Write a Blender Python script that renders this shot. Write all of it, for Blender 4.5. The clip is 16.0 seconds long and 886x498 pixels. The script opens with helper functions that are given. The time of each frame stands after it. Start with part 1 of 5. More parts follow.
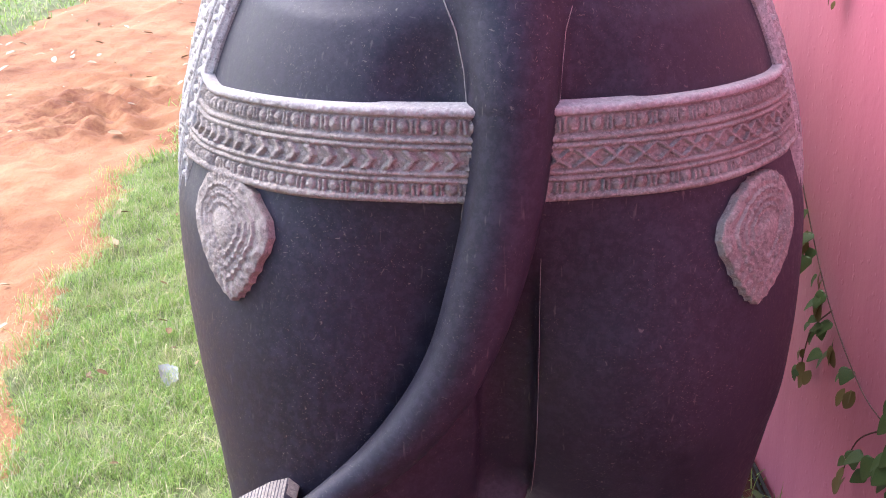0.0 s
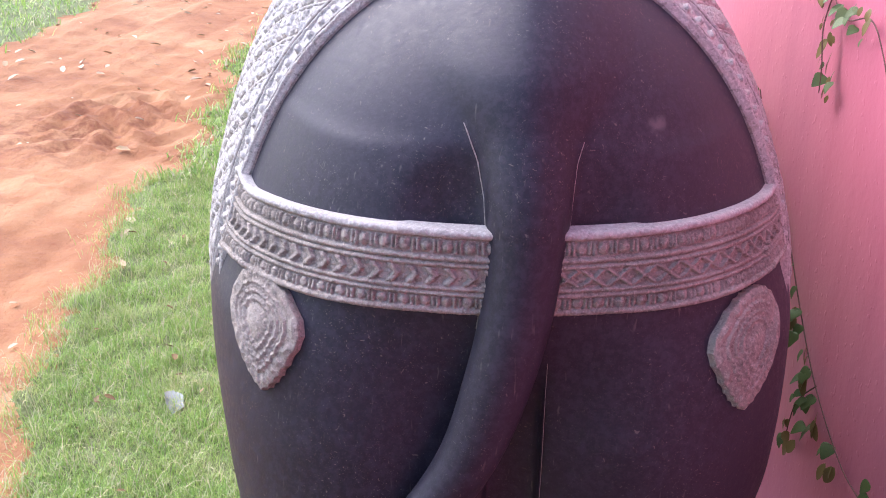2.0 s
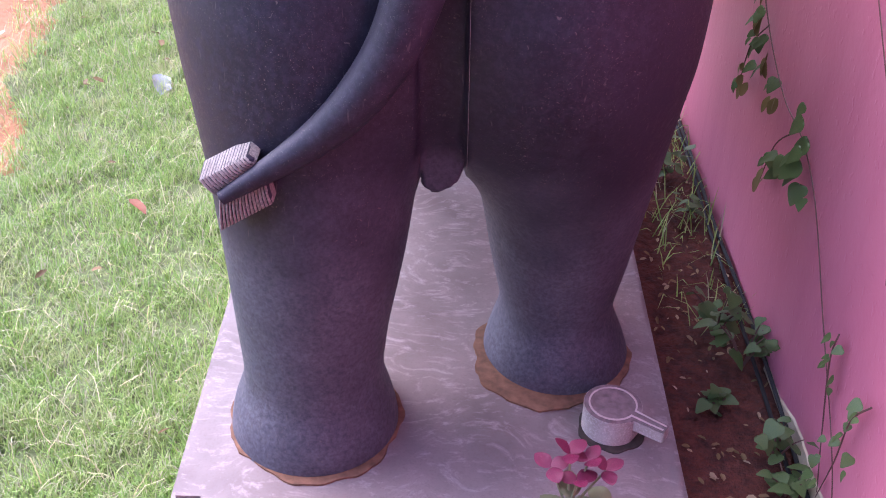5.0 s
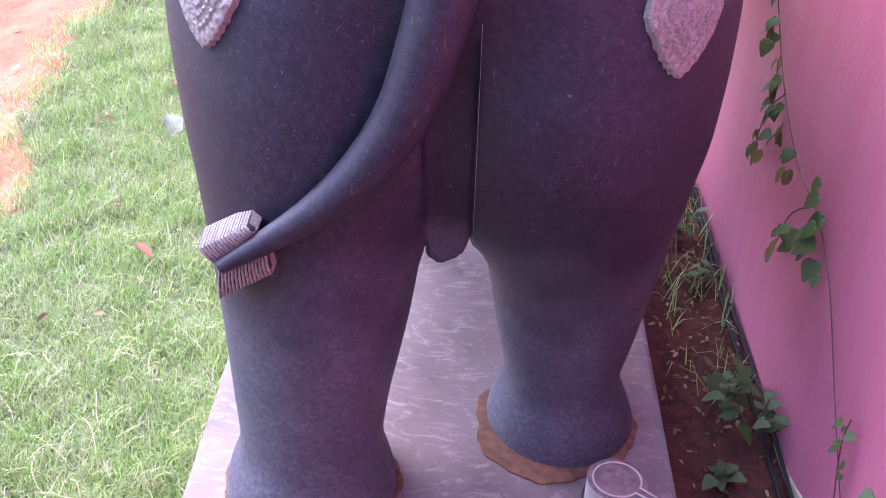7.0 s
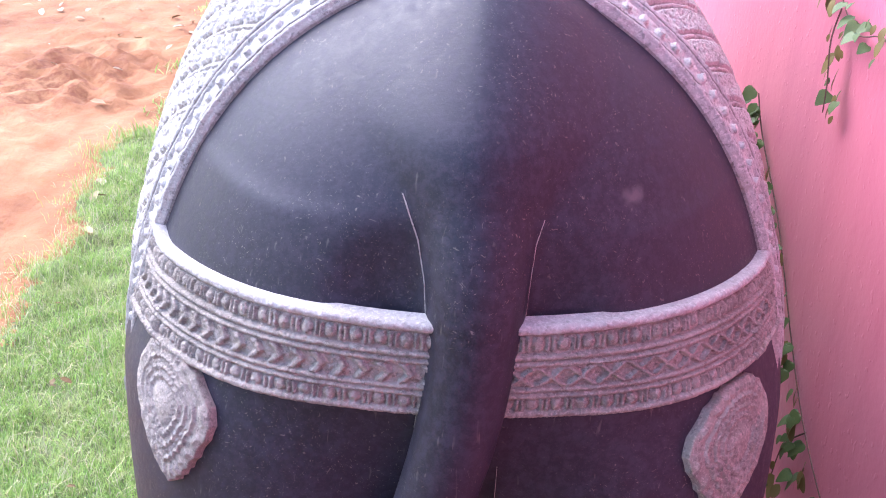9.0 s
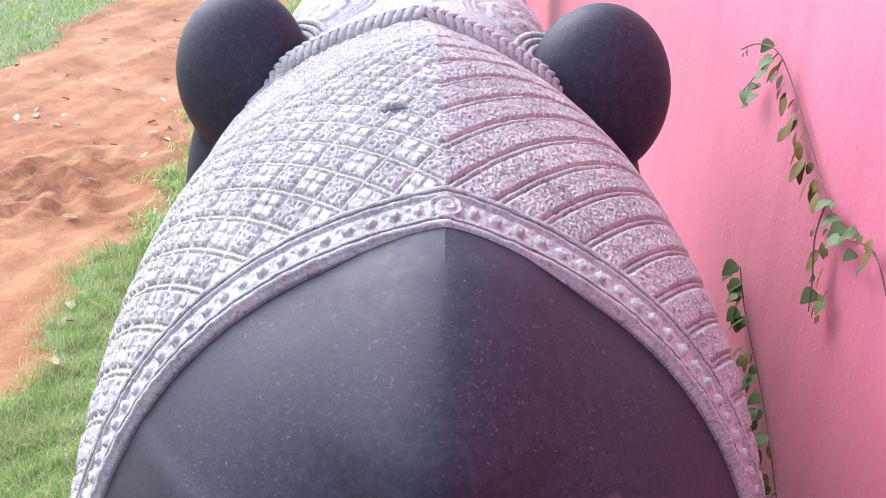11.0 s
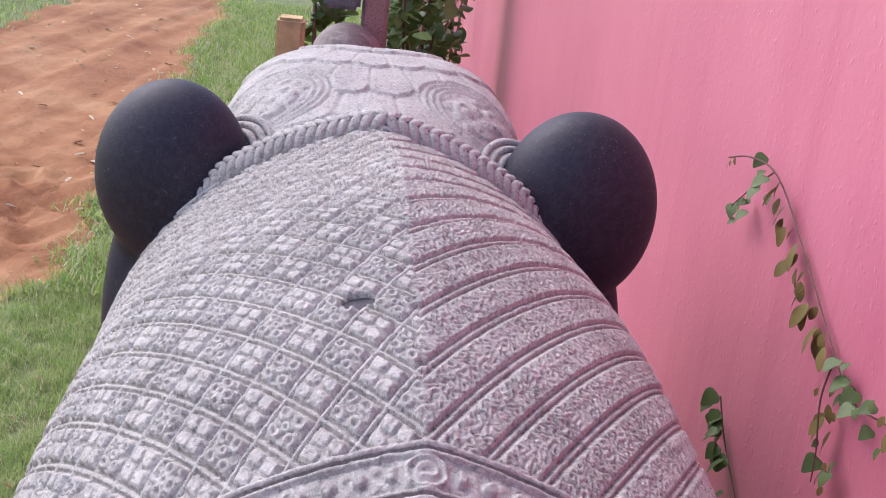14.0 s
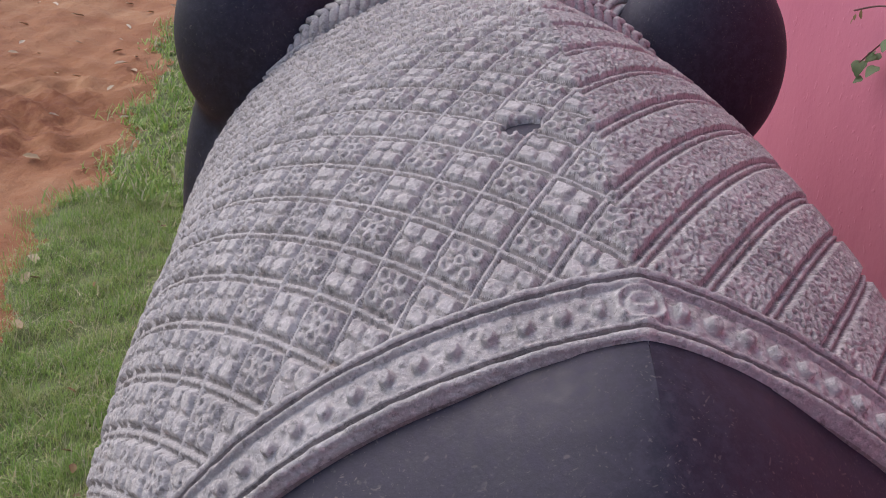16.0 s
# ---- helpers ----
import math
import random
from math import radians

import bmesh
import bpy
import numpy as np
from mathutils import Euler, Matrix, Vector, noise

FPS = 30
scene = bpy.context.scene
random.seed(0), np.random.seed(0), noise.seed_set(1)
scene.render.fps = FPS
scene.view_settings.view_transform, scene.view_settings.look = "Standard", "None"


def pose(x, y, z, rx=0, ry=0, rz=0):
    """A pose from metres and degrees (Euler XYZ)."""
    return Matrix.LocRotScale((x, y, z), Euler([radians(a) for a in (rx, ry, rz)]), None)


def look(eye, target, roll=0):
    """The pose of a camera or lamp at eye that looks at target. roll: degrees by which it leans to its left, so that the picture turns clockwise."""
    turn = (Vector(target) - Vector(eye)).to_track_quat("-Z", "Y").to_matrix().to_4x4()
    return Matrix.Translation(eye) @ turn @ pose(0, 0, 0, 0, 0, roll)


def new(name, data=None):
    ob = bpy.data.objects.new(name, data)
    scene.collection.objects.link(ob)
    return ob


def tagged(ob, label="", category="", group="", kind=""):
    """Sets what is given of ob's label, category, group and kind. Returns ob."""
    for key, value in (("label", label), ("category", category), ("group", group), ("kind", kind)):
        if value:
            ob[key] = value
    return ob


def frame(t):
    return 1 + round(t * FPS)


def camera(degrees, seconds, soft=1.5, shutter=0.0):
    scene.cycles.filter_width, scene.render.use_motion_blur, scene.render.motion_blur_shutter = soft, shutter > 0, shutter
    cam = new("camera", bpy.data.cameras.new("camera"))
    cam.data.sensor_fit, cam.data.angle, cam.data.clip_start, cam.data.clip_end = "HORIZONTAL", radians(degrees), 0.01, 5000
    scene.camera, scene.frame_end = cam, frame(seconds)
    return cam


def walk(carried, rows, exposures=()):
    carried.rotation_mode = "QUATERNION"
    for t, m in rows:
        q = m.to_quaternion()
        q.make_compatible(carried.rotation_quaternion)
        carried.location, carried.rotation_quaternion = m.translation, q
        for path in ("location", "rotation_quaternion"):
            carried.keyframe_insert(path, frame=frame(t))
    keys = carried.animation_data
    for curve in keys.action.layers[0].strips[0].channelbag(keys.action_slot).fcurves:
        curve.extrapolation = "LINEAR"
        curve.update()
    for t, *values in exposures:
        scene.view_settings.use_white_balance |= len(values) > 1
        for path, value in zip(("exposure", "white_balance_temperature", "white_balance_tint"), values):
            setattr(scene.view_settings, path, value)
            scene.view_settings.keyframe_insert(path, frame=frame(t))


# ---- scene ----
cam = camera(43.5, 16.0, soft=1.0)
METRES, EYE, TILT, LEAN, TURN = 1.55, 1.5, -21.0, 0.0, 0.0
ROWS = [
    (0.0, 0.0, 0.0, 0.0, 0.0, 0.0, -0.0),
    (0.5, -0.0011, -0.0264, 0.0504, -0.68, -1.54, -0.71),
    (1.0, -0.022, -0.0251, 0.0693, -0.91, -2.38, -0.22),
    (1.5, -0.0399, -0.0292, 0.076, -2.17, -1.94, -0.18),
    (2.0, -0.0158, -0.0626, 0.0644, -0.28, 0.28, -1.9),
    (2.5, 0.0097, -0.097, 0.0417, -0.2, -0.13, -2.48),
    (3.0, 0.0214, -0.1088, 0.0174, 0.6, -3.56, -2.53),
    (3.5, 0.0291, -0.1135, 0.0008, 0.42, -6.33, -2.15),
    (4.0, 0.0343, -0.11, -0.0182, 1.06, -10.68, -1.76),
    (4.5, 0.0413, -0.1064, -0.0302, 0.42, -13.38, -1.41),
    (7.0, 0.0501, -0.0797, -0.0027, 1.33, -11.77, -3.14),
    (7.5, 0.0363, -0.028, 0.0367, 1.21, -10.09, -2.59),
    (8.0, 0.0154, 0.0191, 0.0875, 0.89, -6.96, -2.6),
    (8.5, 0.0054, 0.0341, 0.1186, 0.07, -5.39, -2.64),
    (9.0, 0.0132, 0.0446, 0.1464, -0.56, -2.76, -3.38),
    (9.5, 0.0219, 0.0615, 0.1803, -0.73, -1.3, -3.52),
    (10.0, 0.0386, 0.0704, 0.2112, -0.07, 0.02, -3.2),
    (12.5, -0.0158, 0.1574, 0.3169, -4.91, 1.63, -2.36),
    (13.0, -0.0157, 0.1727, 0.3315, -5.5, 1.59, -2.51),
    (13.5, -0.01, 0.2027, 0.3534, -5.81, 1.7, -3.97),
    (14.0, -0.0059, 0.2322, 0.3753, -5.09, 1.95, -4.62),
    (14.5, 0.0029, 0.2538, 0.3792, -2.82, 1.76, -4.64),
    (15.0, 0.006, 0.2807, 0.3623, -0.77, -1.42, -5.75),
    (15.5, -0.0136, 0.2939, 0.3466, -1.4, -2.13, -5.41),
    (16.0, -0.0598, 0.3117, 0.3298, -3.41, -2.52, -3.62),
]
walk(cam, [(t, pose(0, 0, EYE, TILT, LEAN, TURN) @ pose(METRES * x, METRES * y, METRES * z, 90 + pitch, roll, yaw)) for t, x, y, z, yaw, pitch, roll in ROWS],
     [(0.0, 2.04, 6200, 13), (2.5, 1.82, 6100, 13), (4.5, 2.02, 5800, 25), (7.0, 2.36, 5480, 31), (8.0, 2.30, 5500, 25), (9.0, 2.2, 5750, 13), (10.0, 1.95, 5950, 8), (12.5, 1.36, 6200, 9), (14.0, 0.98, 6350, 13), (15.0, 0.60, 6450, 14), (15.5, 0.42, 6500, 14), (16.0, 0.33, 6450, 14)])

# ---- world and light: a bright, hazy overcast day, open to the left, a pink wall on the right ----
world = bpy.data.worlds.new("overcast_sky")
scene.world = world
world.use_nodes = True
wn, wl = world.node_tree.nodes, world.node_tree.links
sky = wn.new("ShaderNodeTexSky")
sky.sky_type, sky.sun_disc = "NISHITA", False
sky.sun_elevation, sky.sun_rotation = radians(50), radians(-55)
sky.air_density, sky.dust_density, sky.ozone_density = 1.0, 2.4, 1.0
wl.new(sky.outputs[0], wn["Background"].inputs[0])
wn["Background"].inputs[1].default_value = 0.15
sun = new("sun", bpy.data.lights.new("sun", "SUN"))
sun.data.energy, sun.data.angle, sun.data.color = 1.2, radians(60), (1.0, 0.97, 0.93)
sun.matrix_world = look((-4.6, 3.2, 6.8), (0, 0, 0))


# ---- materials ----
def material(name):
    m = bpy.data.materials.new(name)
    m.use_nodes = True
    return m, m.node_tree.nodes, m.node_tree.links, m.node_tree.nodes["Principled BSDF"]


def coords(nodes, kind="Object"):
    return nodes.new("ShaderNodeTexCoord").outputs[kind]


def noise_node(nodes, links, vec, scale, detail=4.0, rough=0.55):
    n = nodes.new("ShaderNodeTexNoise")
    n.inputs["Scale"].default_value, n.inputs["Detail"].default_value, n.inputs["Roughness"].default_value = scale, detail, rough
    links.new(vec, n.inputs["Vector"])
    return n.outputs["Fac"]


def ramp(nodes, links, fac, stops):
    r = nodes.new("ShaderNodeValToRGB")
    e = r.color_ramp.elements
    while len(e) < len(stops):
        e.new(0.5)
    for el, (p, c) in zip(e, stops):
        el.position, el.color = p, (*c, 1)
    links.new(fac, r.inputs[0])
    return r.outputs[0]


def mix(nodes, links, fac, a, b, mode="MIX"):
    n = nodes.new("ShaderNodeMix")
    n.data_type, n.blend_type = "RGBA", mode
    for sock, v in ((n.inputs[0], fac), (n.inputs[6], a), (n.inputs[7], b)):
        if isinstance(v, (int, float)):
            sock.default_value = v
        elif isinstance(v, tuple):
            sock.default_value = (*v, 1)
        else:
            links.new(v, sock)
    return n.outputs[2]


def bump(nodes, links, bsdf, height, strength, distance):
    b = nodes.new("ShaderNodeBump")
    b.inputs["Strength"].default_value, b.inputs["Distance"].default_value = strength, distance
    links.new(height, b.inputs["Height"])
    links.new(b.outputs[0], bsdf.inputs["Normal"])


def polished_stone():
    m, n, l, p = material("polished_black_stone")
    v = coords(n)
    cloud = noise_node(n, l, v, 7, 5)
    base = ramp(n, l, cloud, [(0.25, (0.0065, 0.0055, 0.0125)), (0.75, (0.014, 0.012, 0.025))])
    fine = noise_node(n, l, v, 240, 2, 0.7)
    base = mix(n, l, ramp(n, l, fine, [(0.5, (0, 0, 0)), (0.75, (0.45, 0.45, 0.45))]), base, (0.034, 0.029, 0.042))
    mottle = noise_node(n, l, v, 100, 5, 0.75)
    base = mix(n, l, ramp(n, l, mottle, [(0.44, (0, 0, 0)), (0.62, (0.95,) * 3)]), base, (0.031, 0.026, 0.043))
    warp_wide = n.new("ShaderNodeTexNoise")
    warp_wide.inputs["Scale"].default_value = 7
    l.new(v, warp_wide.inputs["Vector"])
    # splashed dust dried on the feet and shins, in uneven patches
    height = n.new("ShaderNodeSeparateXYZ")
    l.new(mix(n, l, 0.35, v, warp_wide.outputs["Color"], "ADD"), height.inputs[0])
    splash = ramp(n, l, height.outputs[2], [(0.80, (0.95,) * 3), (1.26, (0, 0, 0))])
    splash = mix(n, l, 1.0, splash, ramp(n, l, noise_node(n, l, v, 22, 6, 0.7), [(0.3, (0.62,) * 3), (0.65, (1, 1, 1))]), "MULTIPLY")
    splash = mix(n, l, 1.0, splash, ramp(n, l, noise_node(n, l, v, 150, 5, 0.8), [(0.36, (0.35,) * 3), (0.62, (1, 1, 1))]), "MULTIPLY")
    base = mix(n, l, splash, base, (0.125, 0.123, 0.158))
    # pale chips, here dense and there sparse
    warp = n.new("ShaderNodeTexNoise")
    warp.inputs["Scale"].default_value = 60
    l.new(v, warp.inputs["Vector"])
    area = ramp(n, l, noise_node(n, l, v, 9, 3), [(0.35, (0, 0, 0)), (0.65, (1, 1, 1))])
    for size, rare, strong in ((230, 0.86, 0.75), (330, 0.78, 0.6), (520, 0.70, 0.5)):
        vo = n.new("ShaderNodeTexVoronoi")
        vo.inputs["Scale"].default_value = size
        l.new(mix(n, l, 0.03, v, warp.outputs["Color"], "ADD"), vo.inputs["Vector"])
        dot = ramp(n, l, vo.outputs["Distance"], [(0.16, (strong,) * 3), (0.34, (0, 0, 0))])
        pick = ramp(n, l, vo.outputs["Color"], [(rare, (0, 0, 0)), (rare + 0.02, (1, 1, 1))])
        fleck = mix(n, l, 1.0, mix(n, l, 1.0, dot, pick, "MULTIPLY"), area, "MULTIPLY")
        base = mix(n, l, fleck, base, (0.20, 0.165, 0.14))
    # short upright scratches
    sm = n.new("ShaderNodeMapping")
    sm.inputs["Scale"].default_value = (1, 1, 0.14)
    l.new(v, sm.inputs[0])
    scratch = ramp(n, l, noise_node(n, l, sm.outputs[0], 210, 2, 0.5), [(0.69, (0, 0, 0)), (0.77, (0.35,) * 3)])
    base = mix(n, l, scratch, base, (0.15, 0.125, 0.115))
    # a rubbed spot on the rump and a rusty one by the tail
    for at, r, tone in (((0.199, 1.032, 1.370), 0.009, (0.11, 0.095, 0.105)), ((0.045, 0.962, 1.027), 0.007, (0.3, 0.12, 0.05))):
        gap = n.new("ShaderNodeVectorMath")
        gap.operation = "DISTANCE"
        gap.inputs[1].default_value = at
        l.new(mix(n, l, 0.02, v, warp.outputs["Color"], "ADD"), gap.inputs[0])
        base = mix(n, l, ramp(n, l, gap.outputs["Value"], [(r * 0.5, (0.7,) * 3), (r * 1.4, (0, 0, 0))]), base, tone)
    l.new(base, p.inputs["Base Color"])
    l.new(ramp(n, l, mottle, [(0.36, (0.48,) * 3), (0.66, (0.68,) * 3)]), p.inputs["Roughness"])
    p.inputs["Specular Tint"].default_value = (0.90, 0.87, 1.0, 1)
    bump(n, l, p, mottle, 0.25, 0.0015)
    return m


def carved_stone(name, dark, light, grain=1.0, pit=0.85):
    m, n, l, p = material(name)
    v = coords(n)
    base = ramp(n, l, noise_node(n, l, v, 14, 6, 0.65), [(0.28, dark), (0.72, light)])
    grit = noise_node(n, l, v, 300, 4, 0.75)
    base = mix(n, l, ramp(n, l, grit, [(0.48, (0, 0, 0)), (0.66, (0.65,) * 3)]), base, tuple(min(1, c * 1.38) for c in light))
    pits = ramp(n, l, noise_node(n, l, v, 190, 3, 0.7), [(0.36, (pit,) * 3), (0.45, (0, 0, 0))])
    base = mix(n, l, pits, base, tuple(c * 0.45 for c in dark))
    stain = ramp(n, l, noise_node(n, l, v, 30, 3), [(0.66, (0, 0, 0)), (0.8, (0.5,) * 3)])
    base = mix(n, l, stain, base, (0.2, 0.13, 0.085))
    l.new(base, p.inputs["Base Color"])
    p.inputs["Roughness"].default_value = 0.88
    bump(n, l, p, grit, 1.0 * grain, 0.0018)
    return m


def plain(name, color, rough=0.6, vary=0.25, scale=20, spread=0.0, metal=0.0):
    """Colour with soft mottling; spread: how far the islands of a mesh differ from one another."""
    m, n, l, p = material(name)
    v = coords(n)
    lo, hi = tuple(c * (1 - vary) for c in color), tuple(min(1, c * (1 + vary)) for c in color)
    base = ramp(n, l, noise_node(n, l, v, scale, 4), [(0.3, lo), (0.7, hi)])
    if spread:
        g = n.new("ShaderNodeNewGeometry")
        base = mix(n, l, 1.0, base, ramp(n, l, g.outputs["Random Per Island"], [(0, (1 - spread,) * 3), (1, (1 + spread,) * 3)]), "MULTIPLY")
    l.new(base, p.inputs["Base Color"])
    p.inputs["Roughness"].default_value, p.inputs["Metallic"].default_value = rough, metal
    bump(n, l, p, noise_node(n, l, v, scale * 6, 3), 0.25, 0.002)
    return m


def islands(name, stops, rough=0.7, through_light=0.0, patches=None):
    """One colour for each loose piece of a mesh, out of a row of colours."""
    m, n, l, p = material(name)
    g = n.new("ShaderNodeNewGeometry")
    c = ramp(n, l, g.outputs["Random Per Island"], stops)
    c = mix(n, l, ramp(n, l, noise_node(n, l, coords(n), 60, 3), [(0.3, (0, 0, 0)), (0.8, (0.4,) * 3)]), c, (0.28, 0.26, 0.06))
    if patches:
        c = mix(n, l, ramp(n, l, noise_node(n, l, coords(n), 4.5, 5, 0.7), [(0.50, (0, 0, 0)), (0.74, (0.6,) * 3)]), c, patches)
    l.new(c, p.inputs["Base Color"])
    p.inputs["Roughness"].default_value = rough
    if through_light:
        t = n.new("ShaderNodeBsdfTranslucent")
        l.new(c, t.inputs[0])
        s = n.new("ShaderNodeMixShader")
        s.inputs[0].default_value = through_light
        l.new(p.outputs[0], s.inputs[1])
        l.new(t.outputs[0], s.inputs[2])
        l.new(s.outputs[0], n["Material Output"].inputs[0])
    return m


def wall_paint():
    m, n, l, p = material("pink_wall_paint")
    v = coords(n)
    base = ramp(n, l, noise_node(n, l, v, 2.2, 5, 0.6), [(0.3, (0.55, 0.16, 0.245)), (0.7, (0.63, 0.205, 0.29))])
    mp = n.new("ShaderNodeMapping")
    mp.inputs["Scale"].default_value = (1, 9, 0.5)
    l.new(v, mp.inputs[0])
    streak = ramp(n, l, noise_node(n, l, mp.outputs[0], 1.6, 4), [(0.5, (0, 0, 0)), (0.78, (0.55,) * 3)])
    base = mix(n, l, streak, base, (0.5, 0.12, 0.2))
    lump = noise_node(n, l, v, 70, 3, 0.6)
    dots = ramp(n, l, noise_node(n, l, v, 75, 1, 0.3), [(0.67, (0, 0, 0)), (0.74, (1, 1, 1))])
    base = mix(n, l, ramp(n, l, noise_node(n, l, v, 120, 2), [(0.72, (0, 0, 0)), (0.8, (0.35,) * 3)]), base, (0.3, 0.08, 0.12))
    l.new(base, p.inputs["Base Color"])
    p.inputs["Roughness"].default_value = 0.4
    h = mix(n, l, 0.75, lump, dots, "ADD")
    bump(n, l, p, h, 0.22, 0.003)
    return m


def ground_earth():
    m, n, l, p = material("red_earth_and_turf")
    v = coords(n)
    sep = n.new("ShaderNodeSeparateXYZ")
    l.new(v, sep.inputs[0])
    red = ramp(n, l, noise_node(n, l, v, 1.3, 6, 0.65), [(0.28, (0.21, 0.075, 0.033)), (0.5, (0.34, 0.152, 0.070)), (0.72, (0.46, 0.26, 0.138))])
    clod = noise_node(n, l, v, 16, 5, 0.7)
    red = mix(n, l, ramp(n, l, clod, [(0.58, (0, 0, 0)), (0.75, (0.5,) * 3)]), red, (0.2, 0.065, 0.03))
    turf = ramp(n, l, noise_node(n, l, v, 24, 5, 0.7), [(0.3, (0.12, 0.11, 0.055)), (0.55, (0.18, 0.22, 0.09)), (0.8, (0.34, 0.28, 0.17))])
    # churned wet patch in the track
    pm = n.new("ShaderNodeMapping")
    pm.inputs["Location"].default_value, pm.inputs["Scale"].default_value = (3.0, -6.6, 0), (1.6, 1.05, 0)
    l.new(v, pm.inputs[0])
    far = n.new("ShaderNodeVectorMath")
    far.operation = "LENGTH"
    l.new(mix(n, l, 0.6, pm.outputs[0], n.new("ShaderNodeTexNoise").outputs["Color"], "ADD"), far.inputs[0])
    patch = ramp(n, l, far.outputs["Value"], [(0.55, (0.85,) * 3), (1.0, (0, 0, 0))])
    red = mix(n, l, mix(n, l, 1.0, patch, ramp(n, l, noise_node(n, l, v, 9, 5, 0.7), [(0.42, (0, 0, 0)), (0.6, (1, 1, 1))]), "MULTIPLY"), red, (0.19, 0.06, 0.028))
    # edge of the turf wanders along the path

    def m2(op, a, b):
        q = n.new("ShaderNodeMath")
        q.operation = op
        for s, x in zip(q.inputs, (a, b)):
            if isinstance(x, (int, float)):
                s.default_value = x
            else:
                l.new(x, s)
        return q.outputs[0]
    wob = m2("MULTIPLY", m2("SUBTRACT", noise_node(n, l, v, 9, 4, 0.7), 0.5), 0.3)
    for size, rate, start in ((0.06, 1.7, 0.5), (0.05, 3.9, 2.0), (0.04, 9.1, 1.0)):
        wob = m2("ADD", wob, m2("MULTIPLY", m2("SINE", m2("ADD", m2("MULTIPLY", sep.outputs[1], rate), start), 0), size))
    lane = m2("ADD", sep.outputs[0], wob)
    lane = m2("ADD", lane, m2("MULTIPLY", sep.outputs[1], 0.042))
    near_side = m2("GREATER_THAN", lane, -1.12)
    far_side = m2("LESS_THAN", lane, -2.95)
    grass = m2("MAXIMUM", near_side, far_side)
    # soil along the wall, plus unseen soil before the plinth added to cut bounce
    bed = m2("MAXIMUM", m2("GREATER_THAN", sep.outputs[0], 0.2), m2("MULTIPLY", m2("GREATER_THAN", sep.outputs[0], -0.6), m2("LESS_THAN", sep.outputs[1], 0.8)))
    soil = ramp(n, l, noise_node(n, l, v, 40, 5, 0.7), [(0.3, (0.04, 0.010, 0.007)), (0.7, (0.13, 0.032, 0.018))])
    c = mix(n, l, grass, red, turf)
    c = mix(n, l, bed, c, soil)
    l.new(c, p.inputs["Base Color"])
    p.inputs["Roughness"].default_value = 0.95
    bump(n, l, p, clod, 0.8, 0.03)
    return m


def scuffed_stone():
    """Smooth brownish slab with pale curved scuffs and dusty clouds."""
    m, n, l, p = material("scuffed_plinth_stone")
    v = coords(n)
    base = ramp(n, l, noise_node(n, l, v, 5, 6, 0.6), [(0.3, (0.15, 0.11, 0.11)), (0.7, (0.27, 0.212, 0.212))])
    mp = n.new("ShaderNodeMapping")
    mp.inputs["Rotation"].default_value, mp.inputs["Scale"].default_value = (0, 0, 0.9), (1, 2.6, 1)
    l.new(v, mp.inputs[0])
    warp = n.new("ShaderNodeTexNoise")
    warp.inputs["Scale"].default_value = 6
    l.new(v, warp.inputs["Vector"])
    w = mix(n, l, 0.35, mp.outputs[0], warp.outputs["Color"], "ADD")
    scuff = ramp(n, l, noise_node(n, l, w, 26, 6, 0.7), [(0.52, (0, 0, 0)), (0.70, (0.75,) * 3)])
    base = mix(n, l, scuff, base, (0.38, 0.315, 0.32))
    base = mix(n, l, ramp(n, l, noise_node(n, l, v, 300, 2), [(0.5, (0, 0, 0)), (0.8, (0.4,) * 3)]), base, (0.13, 0.09, 0.085))
    l.new(base, p.inputs["Base Color"])
    l.new(ramp(n, l, noise_node(n, l, v, 12, 4), [(0.3, (0.45,) * 3), (0.7, (0.75,) * 3)]), p.inputs["Roughness"])
    bump(n, l, p, noise_node(n, l, v, 160, 3), 0.2, 0.0015)
    return m


STONE = polished_stone()
CARVED = carved_stone("carved_grey_stone", (0.32, 0.292, 0.286), (0.51, 0.472, 0.465), 1.0, 0.55)
# paler stone for the girdle's lip: worn edge plus a painted-in highlight
LIT_LIP = carved_stone("worn_lit_lip_stone", (0.28, 0.255, 0.26), (0.42, 0.39, 0.395), 0.5, 0.3)
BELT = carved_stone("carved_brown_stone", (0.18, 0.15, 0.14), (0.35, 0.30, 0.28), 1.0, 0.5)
# darker stone for cut lines: their dirt and shade, both put into the colour
GROOVE = carved_stone("dirt_and_shade_stone", (0.20, 0.172, 0.167), (0.33, 0.295, 0.29), 1.0, 0.6)
# mid-tone for sunk cell ground: mostly shade painted in, with some dirt
RECESS = carved_stone("dusty_shaded_stone", (0.265, 0.238, 0.233), (0.42, 0.382, 0.375), 1.0, 0.6)
PLINTH = scuffed_stone()
WALL = wall_paint()
EARTH = ground_earth()
GRASS = islands("grass_blades", [(0.0, (0.18, 0.335, 0.077)), (0.4, (0.30, 0.485, 0.12)), (0.72, (0.43, 0.57, 0.17)), (0.86, (0.52, 0.52, 0.33)), (1.0, (0.66, 0.58, 0.44))], 0.6, 0.4, (0.50, 0.46, 0.25))
LEAF = islands("vine_leaves", [(0.0, (0.035, 0.085, 0.03)), (0.55, (0.06, 0.14, 0.04)), (1.0, (0.13, 0.21, 0.06))], 0.5, 0.25)
YOUNG = islands("drying_leaves", [(0.0, (0.13, 0.10, 0.035)), (0.6, (0.2, 0.145, 0.05)), (1.0, (0.16, 0.19, 0.05))], 0.55, 0.2)
STEM = plain("vine_stem", (0.12, 0.055, 0.045), 0.7)
